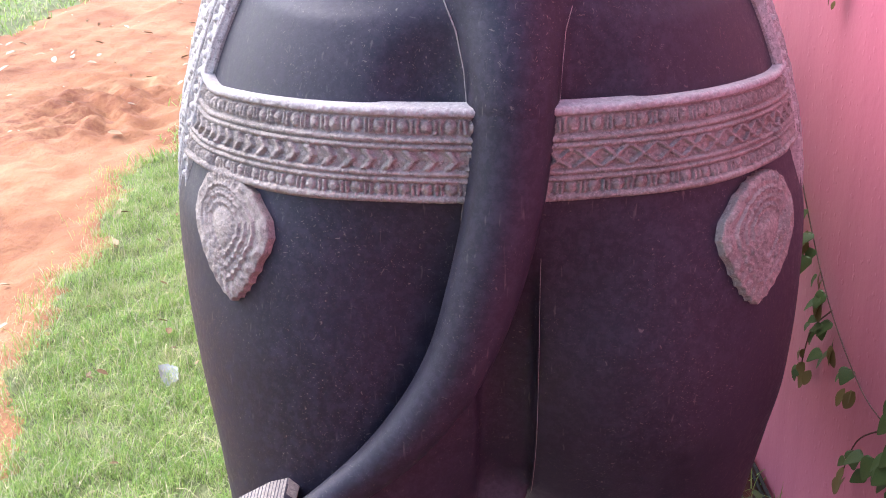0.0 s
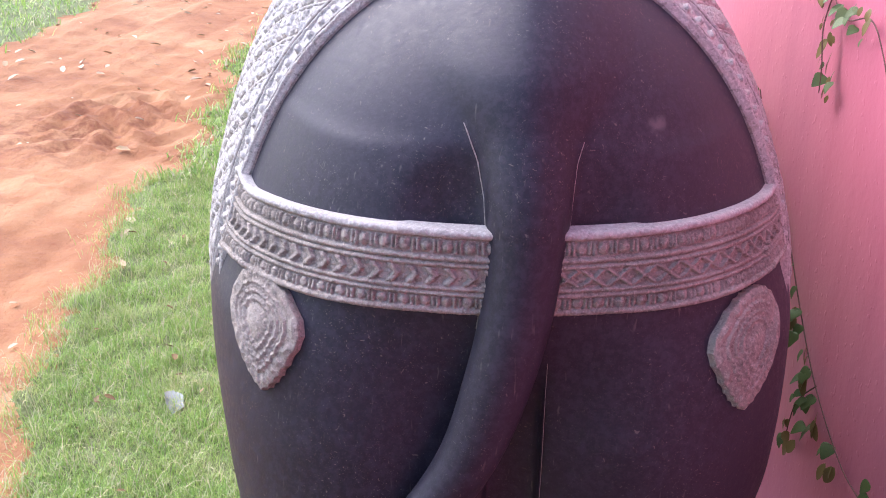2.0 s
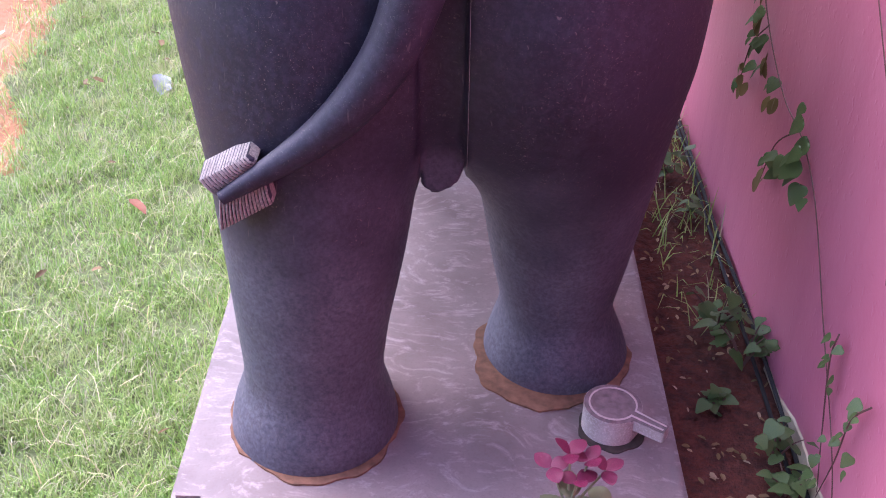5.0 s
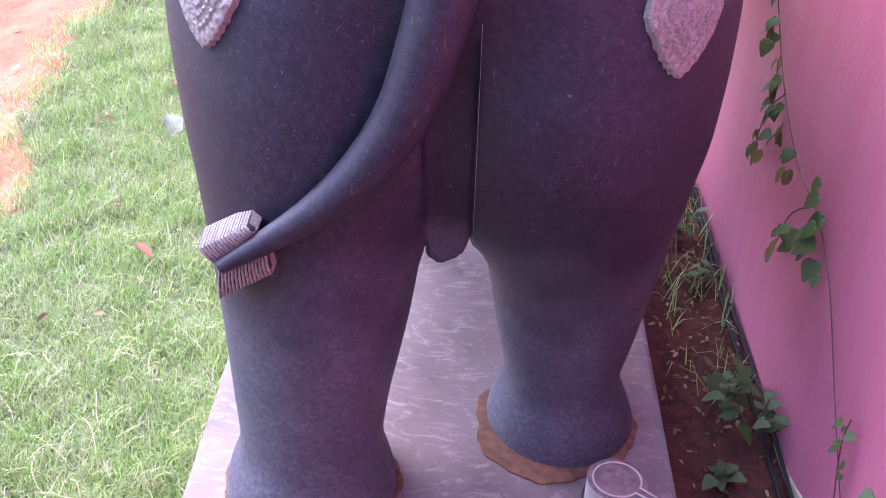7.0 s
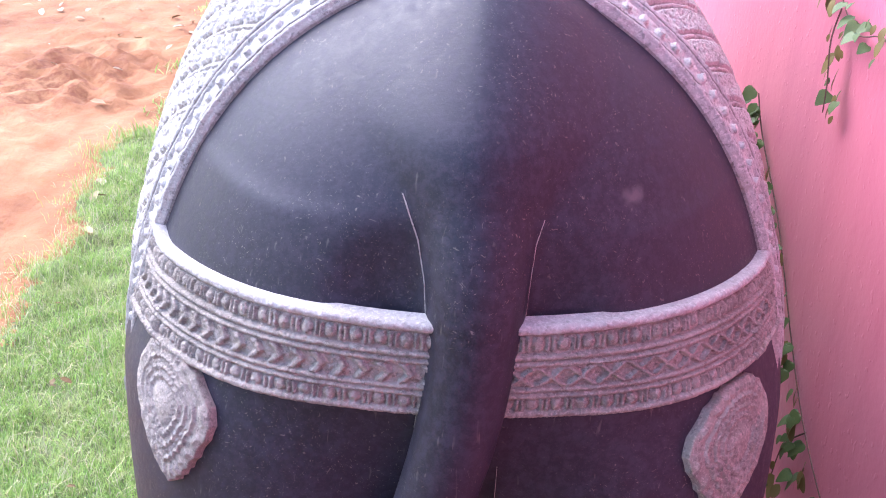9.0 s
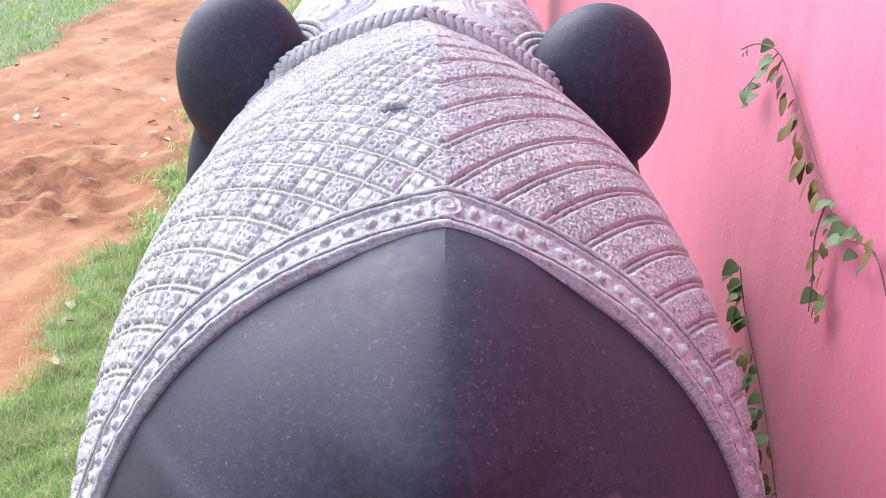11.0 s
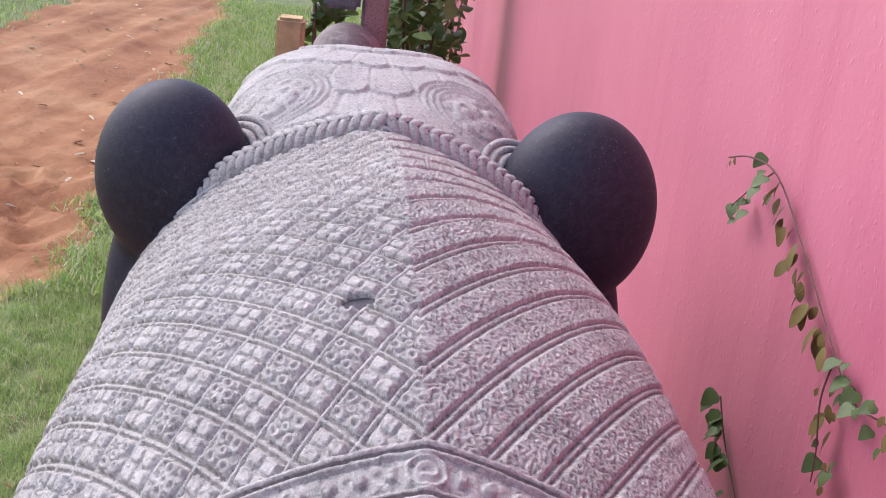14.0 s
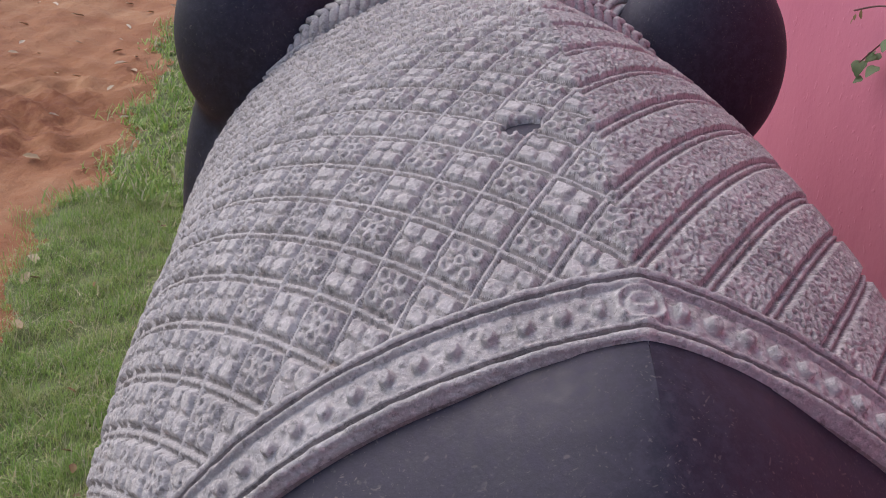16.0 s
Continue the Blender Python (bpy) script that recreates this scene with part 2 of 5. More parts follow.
DEAD = islands("leaf_litter", [(0.0, (0.09, 0.04, 0.02)), (0.6, (0.2, 0.1, 0.05)), (1.0, (0.42, 0.28, 0.2))], 0.8)


# ---- helpers for meshes ----
def mesh_object(name, verts, faces, mats, index=None, smooth=True):
    me = bpy.data.meshes.new(name)
    me.from_pydata(verts, [], faces)
    for m in mats:
        me.materials.append(m)
    if index is not None:
        me.polygons.foreach_set("material_index", np.asarray(index, dtype=np.int32))
    if smooth:
        me.polygons.foreach_set("use_smooth", np.ones(len(me.polygons), dtype=bool))
    me.update()
    return new(name, me)


def part(name, bm, mat, parent, label=""):
    me = bpy.data.meshes.new(name)
    bm.to_mesh(me)
    bm.free()
    me.materials.append(mat)
    ob = new(name, me)
    ob.parent = parent
    return tagged(ob, label) if label else ob


def boxed(lo, hi, bevel=0.0, segments=2):
    bm = bmesh.new()
    bmesh.ops.create_cube(bm, size=1)
    for v in bm.verts:
        for i in range(3):
            v.co[i] = lo[i] if v.co[i] < 0 else hi[i]
    if bevel:
        bmesh.ops.bevel(bm, geom=list(bm.edges), offset=bevel, segments=segments, affect="EDGES")
    return bm


def solid(name, bm, mat, smooth=False):
    me = bpy.data.meshes.new(name)
    bm.to_mesh(me)
    bm.free()
    me.materials.append(mat)
    if smooth:
        me.polygons.foreach_set("use_smooth", np.ones(len(me.polygons), dtype=bool))
    return new(name, me)


# ---- ground: one sheet, with a raised bed along the wall ----
def ground_height(x, y):
    t = np.clip((x + 0.20) / 0.5, 0, 1)
    bed = 0.33 * t * t * (3 - 2 * t) * np.clip((x > -9) * 1.0, 0, 1)
    path = (x < -1.2) & (x > -3.4)
    ruts = np.where(path, 0.02 * np.sin(x * 9 + 0.4 * np.sin(y * 0.9)) * np.sin(y * 0.35 + 1) + 0.012 * np.sin(x * 23 + y * 7) * np.sin(y * 11 - x * 5), 0)
    mud = np.exp(-((x + 1.85) / 0.5) ** 2 - ((y - 6.2) / 0.9) ** 2)
    clods = mud * (0.05 * np.sin(x * 17 + 2 * np.sin(y * 5)) * np.sin(y * 13 + 2 * np.sin(x * 7)) + 0.02 * np.sin(x * 41 + y * 9) * np.sin(y * 37 - x * 11))
    return bed + ruts + clods + 0.006 * np.sin(x * 31 + y * 3) * np.sin(y * 27 + x * 9)


def build_ground():
    xs = np.concatenate([[-300, -100, -40, -15, -8, -6, -5], np.arange(-4.4, 0.9, 0.04), [1.2, 2, 5, 20, 100, 300]])
    ys = np.concatenate([[-300, -100, -30, -8, -3, -1], np.arange(0.0, 9, 0.05), np.arange(9, 18, 0.3), [20, 25, 35, 60, 120, 300]])
    X, Y = np.meshgrid(xs, ys, indexing="ij")
    Z = ground_height(X, Y)
    verts = np.stack([X, Y, Z], -1).reshape(-1, 3).tolist()
    n, k = len(ys), np.arange(len(xs) * len(ys)).reshape(len(xs), len(ys))
    faces = np.stack([k[:-1, :-1], k[1:, :-1], k[1:, 1:], k[:-1, 1:]], -1).reshape(-1, 4).tolist()
    tagged(mesh_object("ground", verts, faces, [EARTH]), "red earth track between turf and a bare soil bed", "ground", kind="structure")


build_ground()


# ---- pink wall along the elephant ----
WX, BASE = 0.61, 0.20
tagged(solid("wall_east", boxed((WX, -3.0, -0.1), (WX + 0.23, 7.0, 2.5), 0.01), WALL), "rough pink painted plaster wall with drip stains", "wall", kind="structure")
tagged(solid("wall_east_far", boxed((WX + 0.12, 7.0, -0.1), (WX + 0.35, 14.0, 2.5), 0.01), WALL), "pink painted wall set back, with dried creeper", "wall", kind="structure")


# unseen wall added behind, blocks low sky so the statue's rear stays dark
tagged(solid("added_wall_south", boxed((-4.0, -2.6, -0.1), (WX - 0.003, -2.4, 2.4), 0.01), plain("grey_cement", (0.2, 0.19, 0.19), 0.9, 0.2, 3)), "unseen grey cement wall added to block low sky light", "wall", kind="structure")

# ---- plinth ----
PL = 0.365
slab = boxed((-0.295, 0.85, -0.05), (0.425, 2.75, PL))
bmesh.ops.bevel(slab, geom=[e for e in slab.edges if abs(e.verts[0].co.z - e.verts[1].co.z) > 0.1], offset=0.035, segments=4, affect="EDGES")
bmesh.ops.bevel(slab, geom=[e for e in slab.edges if min(v.co.z for v in e.verts) > PL - 0.001], offset=0.008, segments=2, affect="EDGES")
tagged(solid("stone_plinth", slab, PLINTH), "worn grey stone slab plinth with pale scuffs", "plinth")

# ---- the carved stone elephant ----
X0 = 0.05
AX, BU, BL, ZC = 0.41, 0.585, 0.28, 1.0


def smooth_min(a, b, k):
    h = np.clip(0.5 + 0.5 * (b - a) / k, 0, 1)
    return b * (1 - h) + a * h - k * h * (1 - h)


def step(a, b, x):
    t = np.clip((x - a) / (b - a), 0, 1)
    return t * t * (3 - 2 * t)


FINE = np.linspace(0.0, 2.6, 521)


def eased(xs, ys, width):
    """A row of values made smooth, to be read off with np.interp over FINE."""
    near = np.exp(-((FINE[:, None] - FINE[None]) / width) ** 2)
    near /= near.sum(1, keepdims=True)
    return near @ np.interp(FINE, xs, ys)


# half width by height, height of the back and its sideways lean along the body
GIRTH = eased((0.80, 0.95, 1.05, 1.15, 1.25, 1.36, 1.48), (0.3473, 0.3704, 0.3876, 0.392, 0.3884, 0.4008, 0.4247), 0.06)
BACK = eased((1.20, 1.35, 1.50, 1.62, 1.80, 1.95), (0.5827, 0.6003, 0.6239, 0.6258, 0.6053, 0.5896), 0.06)
LEAN_U = eased((1.25, 1.50, 1.75, 1.95), (0.00416, -0.009242, -0.01056, -0.03129), 0.08)


def barrel(u, y, z, low):
    """The body: a keeled barrel, rounded off behind and before."""
    e = 0.1006 * step(1.10, 1.56, z)
    side = (np.abs(u - np.interp(y, FINE, LEAN_U)) + e) / (np.interp(z, FINE, GIRTH) + e)
    up = (z - ZC) / np.where(z > ZC, np.interp(y, FINE, BACK), low)
    rear = np.maximum(0, 1.5042 - y - 0.2285 * (z - 1.2)) / 0.5588
    front = np.maximum(0, y - 2.02) / 0.34
    return (((side ** 2 + up ** 2 + front ** 2) ** 1.5879 + rear ** 2.2607) ** (1 / 3.1757) - 1) * 0.40


def torso(u, y, z):
    return barrel(u, y, z, BL)


def flank(u, y, z):
    """The barrel with its sides dropping nearly straight below the girth."""
    return barrel(u, y, z, 0.8)


def column(u, y, z, rows):
    """A limb whose oval section changes with height: rows of z, cx, cy, rx, ry."""
    zs, cx, cy, rx, ry = (np.array(c) for c in zip(*rows))
    fine = np.linspace(zs[0], zs[-1], 120)
    near = np.exp(-((fine[:, None] - fine[None]) / 0.028) ** 2)
    near /= near.sum(1, keepdims=True)
    cu, cv, ru, rv = (np.interp(z, fine, near @ np.interp(fine, zs, q)) for q in (cx, cy, rx, ry))
    g = (np.sqrt(((u - cu) / ru) ** 2 + ((y - cv) / rv) ** 2) - 1) * np.minimum(ru, rv)
    return np.maximum(np.maximum(g, z - zs[-1]), zs[0] - z)


def ball(u, y, z, c, r):
    q = np.sqrt(((u - c[0]) / r[0]) ** 2 + ((y - c[1]) / r[1]) ** 2 + ((z - c[2]) / r[2]) ** 2)
    return (q - 1) * min(r)


def chain(u, y, z, rows):
    """A tapered tube through rows of (u, y, z, radius)."""
    d = np.full(np.shape(u), 9.0)
    R = np.array(rows)
    if len(R) > 5:
        k = np.arange(len(R))
        for _ in range(2):
            fine = np.linspace(0, len(R) - 1, 2 * len(R) - 1)
            R = np.stack([np.interp(fine, np.arange(len(R)), R[:, c]) for c in range(4)], -1)
            R[1:-1] = 0.25 * R[:-2] + 0.5 * R[1:-1] + 0.25 * R[2:]
        rows = R.tolist()
    for (a0, a1, a2, ra), (b0, b1, b2, rb) in zip(rows, rows[1:]):
        e = (b0 - a0, b1 - a1, b2 - a2)
        t = np.clip(((u - a0) * e[0] + (y - a1) * e[1] + (z - a2) * e[2]) / (e[0] ** 2 + e[1] ** 2 + e[2] ** 2), 0, 1)
        q = np.sqrt((u - a0 - t * e[0]) ** 2 + (y - a1 - t * e[1]) ** 2 + (z - a2 - t * e[2]) ** 2) - (ra + t * (rb - ra))
        d = smooth_min(d, q, 0.003)
    return d


LEG_L = [(0.355, -0.1612, 1.06, 0.127, 0.13), (0.41, -0.163, 1.06, 0.117, 0.126), (0.46, -0.1603, 1.06, 0.0974, 0.108), (0.55, -0.1582, 1.06, 0.1058, 0.11), (0.68, -0.1506, 1.07, 0.1228, 0.13),
         (0.8, -0.1504, 1.1, 0.1394, 0.162), (0.92, -0.1551, 1.15, 0.1607, 0.203), (1.02, -0.1588, 1.2, 0.1633, 0.232), (1.12, -0.1672, 1.25, 0.1559, 0.24), (1.28, -0.11, 1.33, 0.09, 0.2)]
LEG_R = [(0.355, 0.2093, 1.245, 0.124, 0.128), (0.41, 0.2059, 1.245, 0.104, 0.124), (0.46, 0.2017, 1.245, 0.0854, 0.105), (0.55, 0.1989, 1.24, 0.1042, 0.122), (0.68, 0.1955, 1.235, 0.1242, 0.16),
         (0.8, 0.1688, 1.215, 0.1631, 0.198), (0.92, 0.164, 1.2, 0.1802, 0.23), (1.02, 0.1648, 1.205, 0.1712, 0.237), (1.12, 0.1821, 1.25, 0.1483, 0.24), (1.28, 0.11, 1.33, 0.09, 0.2)]
FORE = [(0.355, 0.0, 2.05, 0.125, 0.125), (0.41, 0.0, 2.05, 0.12, 0.12), (0.46, 0.0, 2.05, 0.1, 0.105), (0.7, 0.0, 2.05, 0.115, 0.12), (1.0, 0.0, 2.0, 0.14, 0.17)]
TAIL = [(0.010, 1.14, 1.425, 0.085), (0.008, 1.072, 1.39, 0.073), (0.007, 1.020, 1.362, 0.058), (0.009, 0.990, 1.331, 0.047), (0.0115, 0.972, 1.296, 0.0420), (0.012, 0.963, 1.262, 0.0395), (0.0105, 0.956, 1.22, 0.0368), (0.003, 0.947, 1.16, 0.0352),
        (-0.013, 0.941, 1.095, 0.034), (-0.03, 0.936, 1.038, 0.0305), (-0.056, 0.932, 0.988, 0.0280), (-0.093, 0.927, 0.941, 0.0245),
        (-0.132, 0.925, 0.904, 0.0200), (-0.19, 0.918, 0.866, 0.0130), (-0.236, 0.914, 0.836, 0.008)]


def skull(u, y, z):
    q = (np.abs((u + 0.035) / 0.252) ** 3.0 + np.abs((y - 2.30) / 0.33) ** 2.3 + np.abs((z - 1.33) / 0.285) ** 3.0) ** (1 / 2.8)
    return (q - 1) * 0.24


def trunk_body(u, y, z):
    d = torso(u, y, z)
    d = smooth_min(d, column(u, y, z, LEG_L), 0.075)
    d = smooth_min(d, column(u, y, z, LEG_R), 0.075)
    d = smooth_min(d, column(u - 0.19, y, z, FORE), 0.06)
    d = smooth_min(d, column(u + 0.19, y, z, FORE), 0.06)
    # narrow sunk strip between the thighs, with a rounded foot
    mid = 0.0125 - 0.02 * (z - 1.0)
    d = d + 0.007 * step(0.0315, 0.0255, np.abs(u - mid)) * step(1.15, 1.0, z)
    strip = np.maximum(np.maximum(np.abs(u - mid) - 0.027, np.abs(y - 1.23) - 0.178), np.maximum(z - 1.0, 0.767 + 24 * (u - 0.010) ** 2 - z))
    d = np.minimum(d, strip)
    d = smooth_min(d, skull(u, y, z), 0.04)
    nose = chain(u, y, z, [(-0.04, 2.52, 1.28, 0.14), (-0.04, 2.66, 1.05, 0.10), (-0.04, 2.66, 0.75, 0.075), (-0.04, 2.62, 0.5, 0.06)])
    d = smooth_min(d, nose, 0.06)
    for c, r in (((-0.303, 2.03, 1.476), (0.105, 0.075, 0.132)), ((-0.322, 2.06, 1.23), (0.083, 0.06, 0.24)),
                 ((0.256, 2.03, 1.476), (0.115, 0.08, 0.140)), ((0.275, 2.06, 1.22), (0.083, 0.058, 0.22))):
        d = smooth_min(d, ball(u, y, z, c, r), 0.012)
    return d


def elephant(u, y, z):
    k = 0.005 + 0.04 * step(1.335, 1.42, z)
    d = trunk_body(u, y, z)
    # shallow hollows on both sides of the tail's root
    for side in (-1, 1):
        hollow = ball(u, y, z, (0.011 + side * 0.084, 0.938, 1.292), (0.055, 0.036, 0.062))
        d = -smooth_min(-d, hollow, 0.02)
    return smooth_min(d, chain(u, y, z, TAIL[:6]), k)


def surface_net(field, lo, hi, h):
    """A closed quad mesh of field = 0, one vertex for each cell that it crosses."""
    ax = [np.arange(a, b + h, h) for a, b in zip(lo, hi)]
    G = np.meshgrid(*ax, indexing="ij")
    V = field(*G)
    n = V.shape
    inside = V < 0
    c = tuple(s - 1 for s in n)
    total, count = np.zeros(c + (3,)), np.zeros(c)
    corner = lambda a: tuple(slice(o, o + m) for o, m in zip(a, c))
    for axis in range(3):
        for o1 in (0, 1):
            for o2 in (0, 1):
                a = [0, 0, 0]
                others = [i for i in range(3) if i != axis]
                a[others[0]], a[others[1]] = o1, o2
                b = list(a)
                b[axis] = 1
                va, vb = V[corner(a)], V[corner(b)]
                hit = (va < 0) != (vb < 0)
                t = np.where(hit, va / np.where(hit, va - vb, 1), 0)
                p = np.stack([np.full(c, float(q)) for q in a], -1)
                p[..., axis] = t
                total += p * hit[..., None]
                count += hit
    live = count > 0
    number = np.full(c, -1)
    number[live] = np.arange(live.sum())
    cell = np.stack(np.nonzero(live), -1)
    P = np.array(lo) + (cell + total[live] / count[live][:, None]) * h
    quads = []
    for axis in range(3):
        i, j = [q for q in range(3) if q != axis]
        lo_s, hi_s = [slice(None)] * 3, [slice(None)] * 3
        lo_s[axis], hi_s[axis] = slice(0, -1), slice(1, None)
        cross = inside[tuple(lo_s)] != inside[tuple(hi_s)]
        idx = np.stack(np.nonzero(cross), -1)
        idx = idx[(idx[:, i] > 0) & (idx[:, j] > 0) & (idx[:, i] < c[i]) & (idx[:, j] < c[j])]
        flip = inside[tuple(lo_s)][tuple(idx.T)]
        ring = []
        for di, dj in ((-1, -1), (0, -1), (0, 0), (-1, 0)):
            q = idx.copy()
            q[:, i] += di
            q[:, j] += dj
            ring.append(number[tuple(q.T)])
        F = np.stack(ring, -1)
        turn = flip if axis != 1 else ~flip
        F[~turn] = F[~turn][:, ::-1]
        quads.append(F)
    for _ in range(3):
        f0 = field(*P.T)
        g = np.stack([(field(*(P + d).T) - f0) / 1e-4 for d in np.eye(3) * 1e-4], -1)
        P = P - np.clip(f0 / np.maximum((g * g).sum(-1), 0.05), -h, h)[:, None] * g * 0.8
    return P, np.concatenate(quads)


class Statue:
    """Gathers all the carving into one mesh: places and faces, with the stone of each."""
    def __init__(self):
        self.v, self.f, self.m, self.n = [], [], [], 0

    def add(self, P, F, mat):
        P = np.asarray(P, dtype=float)
        self.f += (np.asarray(F) + self.n).tolist()
        self.m += mat if isinstance(mat, list) else [mat] * len(F)
        self.v.append(P)
        self.n += len(P)

    def grid(self, P, mat, closed=False):
        a, b = P.shape[:2]
        k = np.arange(a * b).reshape(a, b)
        faces = np.stack([k[:-1, :-1], k[1:, :-1], k[1:, 1:], k[:-1, 1:]], -1).reshape(-1, 4)
        self.add(P.reshape(-1, 3), faces, mat if np.ndim(mat) == 0 else mat[:-1, :-1].reshape(-1).tolist())


def meet(field, O, D, far, near=0.0, steps=26):
    """Where rays that start inside a solid leave it: the last crossing between near and far, found by halving."""
    a, b = np.full(O.shape[:-1], near), np.full(O.shape[:-1], far)
    for _ in range(steps):
        mid = (a + b) / 2
        inside = field(*np.moveaxis(O + D * mid[..., None], -1, 0)) < 0
        a, b = np.where(inside, mid, a), np.where(inside, b, mid)
    return O + D * a[..., None]


def proud(P, H, out):
    """Lift a grid of places by heights H along its normals, which face the way out."""
    du, dv = np.gradient(P, axis=0), np.gradient(P, axis=1)
    N = np.cross(du, dv)
    N /= np.linalg.norm(N, axis=-1, keepdims=True) + 1e-12
    N *= np.sign((N * out).sum(-1, keepdims=True))
    return P + N * H[..., None]


def soft_noise(shape, cells, seed):
    """Smooth random heights between -1 and 1 on a grid."""
    rng = np.random.default_rng(seed)
    a = rng.uniform(-1, 1, (max(2, int(shape[0] / cells) + 3), max(2, int(shape[1] / cells) + 3)))
    x, y = np.arange(shape[0]) / cells, np.arange(shape[1]) / cells
    i, j = x.astype(int), y.astype(int)
    s, t = step(0, 1, x - i)[:, None], step(0, 1, y - j)[None]
    g = lambda p, q: a[np.ix_(i + p, j + q)]
    return (g(0, 0) * (1 - s) + g(1, 0) * s) * (1 - t) + (g(0, 1) * (1 - s) + g(1, 1) * s) * t


def arc_table():
    ph = np.linspace(0, 2.2, 3000)
    b = np.where(np.cos(ph) > 0, BU, BL)
    rho = 1 / np.sqrt((np.sin(ph) / AX) ** 2 + (np.cos(ph) / b) ** 2)
    s = np.concatenate([[0], np.cumsum(np.hypot(np.diff(rho * np.sin(ph)), np.diff(rho * np.cos(ph))))])
    return s, ph


ARC_S, ARC_P = arc_table()
BAND0, BAND1 = 1.155, 1.192
# where the slanting grooves of the cloth cross the ridge on its open side; they crowd together towards the neck
ROWS_N = np.arange(-18, 16)
ROWS_Y = 1.355 + np.concatenate([[0], np.cumsum(-np.maximum(0.040, 0.047 + 0.0021 * ROWS_N[:-1]))])
ROWS_Y -= np.interp(0, ROWS_N, ROWS_Y) - 1.355


def wrapped(S, Y, field):
    """Places on the body: S metres round from the ridge, Y along it."""
    ph = np.sign(S) * np.interp(np.abs(S), ARC_S, ARC_P)
    O = np.stack([np.interp(Y, FINE, LEAN_U), Y, np.full_like(S, ZC)], -1)
    D = np.stack([np.sin(ph), np.zeros_like(S), np.cos(ph)], -1)
    return meet(field, O, D, 0.8), D


def ring_shape(d, r, w):
    return np.clip(1 - np.abs(d - r) / w, 0, 1)


def cloth_relief(S, Y, seed=3):
    """The chiselled lattice of the saddle cloth, with a flower in each lozenge."""
    s, left = np.abs(S), S < 0
    # A: grooves that run forward down the flank; B: those that cross them, on one side only
    A = np.where(left, np.interp(-(Y - 1.13 * s), -ROWS_Y, ROWS_N), (Y - 1.46 * s - 1.2) / 0.0665)
    B = np.where(left, (Y + 1.32 * s - 1.404) / 0.067, (Y * 1.46 + s) / 0.062)
    fa, fb = A - np.round(A), B - np.round(B)
    da, db = np.abs(fa) * np.where(left, 0.035, 0.0376), np.abs(fb) * 0.0405
    line = lambda d: -np.where(left, 0.0026, 0.0020) * step(0.0050, 0.0036, d) + np.where(left, 0.0026, 0.0022) * step(0.0021, 0.0010, d)
    H = line(da)
    H = np.where(left, np.where(db < da, line(db), H), H)
    # lozenge coordinates about the cell's middle
    ca, cb = A - np.floor(A) - 0.5, B - np.floor(B) - 0.5
    ia, ib = np.floor(A).astype(int), np.floor(B).astype(int)
    rnd = np.sin(ia * 12.9898 + ib * 78.233 + 4 * left) * 43758.5453
    rnd = rnd - np.floor(rnd)
    ca = ca + 0.035 * soft_noise(S.shape, 11, seed + 7)
    cb = cb + 0.035 * soft_noise(S.shape, 11, seed + 8)
    ra, rb = np.abs(ca), np.abs(cb)
    mid = np.hypot(ca, cb)
    petal = np.hypot(ra - 0.215, rb - 0.215)
    flat = 0.0028 * step(0.225, 0.185, petal) * step(0.018, 0.045, np.minimum(ra, rb)) * (0.7 + 0.3 * step(0.05, 0.2, mid))
    curl = 0.0028 * np.maximum(step(0.058, 0.034, np.abs(petal - 0.115)), step(0.052, 0.03, np.abs(mid - 0.075)))
    side = np.minimum(np.hypot(ra - 0.23, rb), np.hypot(ra, rb - 0.23))
    bud = 0.0028 * np.maximum(step(0.052, 0.03, np.abs(side - 0.115)), np.maximum(step(0.05, 0.028, np.abs(mid - 0.08)), step(0.10, 0.07, np.hypot(ra - 0.31, rb - 0.31))))
    kind = (ia + ib) % 2
    cell = np.where(kind == 0, flat, np.where(rnd < 0.75, curl, bud))
    # the closed side: two rows of small pierced florets in each stripe
    ha = A * 2
    hb = (1.46 * Y + s) / 0.0300 + 0.5 * (np.floor(ha) % 2) + 0.2 * np.sin(A * 9)
    pick = np.sin(np.floor(ha) * 17.13 + np.floor(hb) * 5.91) * 9173.7
    pick = pick - np.floor(pick)
    ga, gb = ha - np.floor(ha) - 0.5, hb - np.floor(hb) - 0.5
    spread = np.hypot(ga * 1.05, gb) * (1 + 0.22 * np.sin(np.arctan2(ga, gb) * np.where(pick < 0.5, 3, 4) + 6.3 * pick))
    floret = 0.0022 - (0.0010 + 0.0012 * pick) * step(0.07, 0.03, np.abs(spread - 0.34)) - 0.0022 * step(0.13, 0.07, spread) - 0.0016 * step(0.56, 0.66, spread)
    cell = np.where(left, cell, floret)
    keep = step(0.0050, 0.0062, da) * np.where(left, step(0.0050, 0.0062, db), 1)
    chip = soft_noise(S.shape, 4.2, seed + 5) + 0.5 * soft_noise(S.shape, 2.2, seed + 6)
    rough = 0.0004 * soft_noise(S.shape, 2.4, seed) + 0.0006 * soft_noise(S.shape, 9, seed + 1) - np.where(left, 0.0010, 0.0014) * step(0.45, 0.7, chip)
    hole = -0.012 * step(0.011, 0.007, np.hypot((S + 0.045) * 0.7, Y - 1.364))
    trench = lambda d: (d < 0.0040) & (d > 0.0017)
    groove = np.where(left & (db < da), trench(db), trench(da))
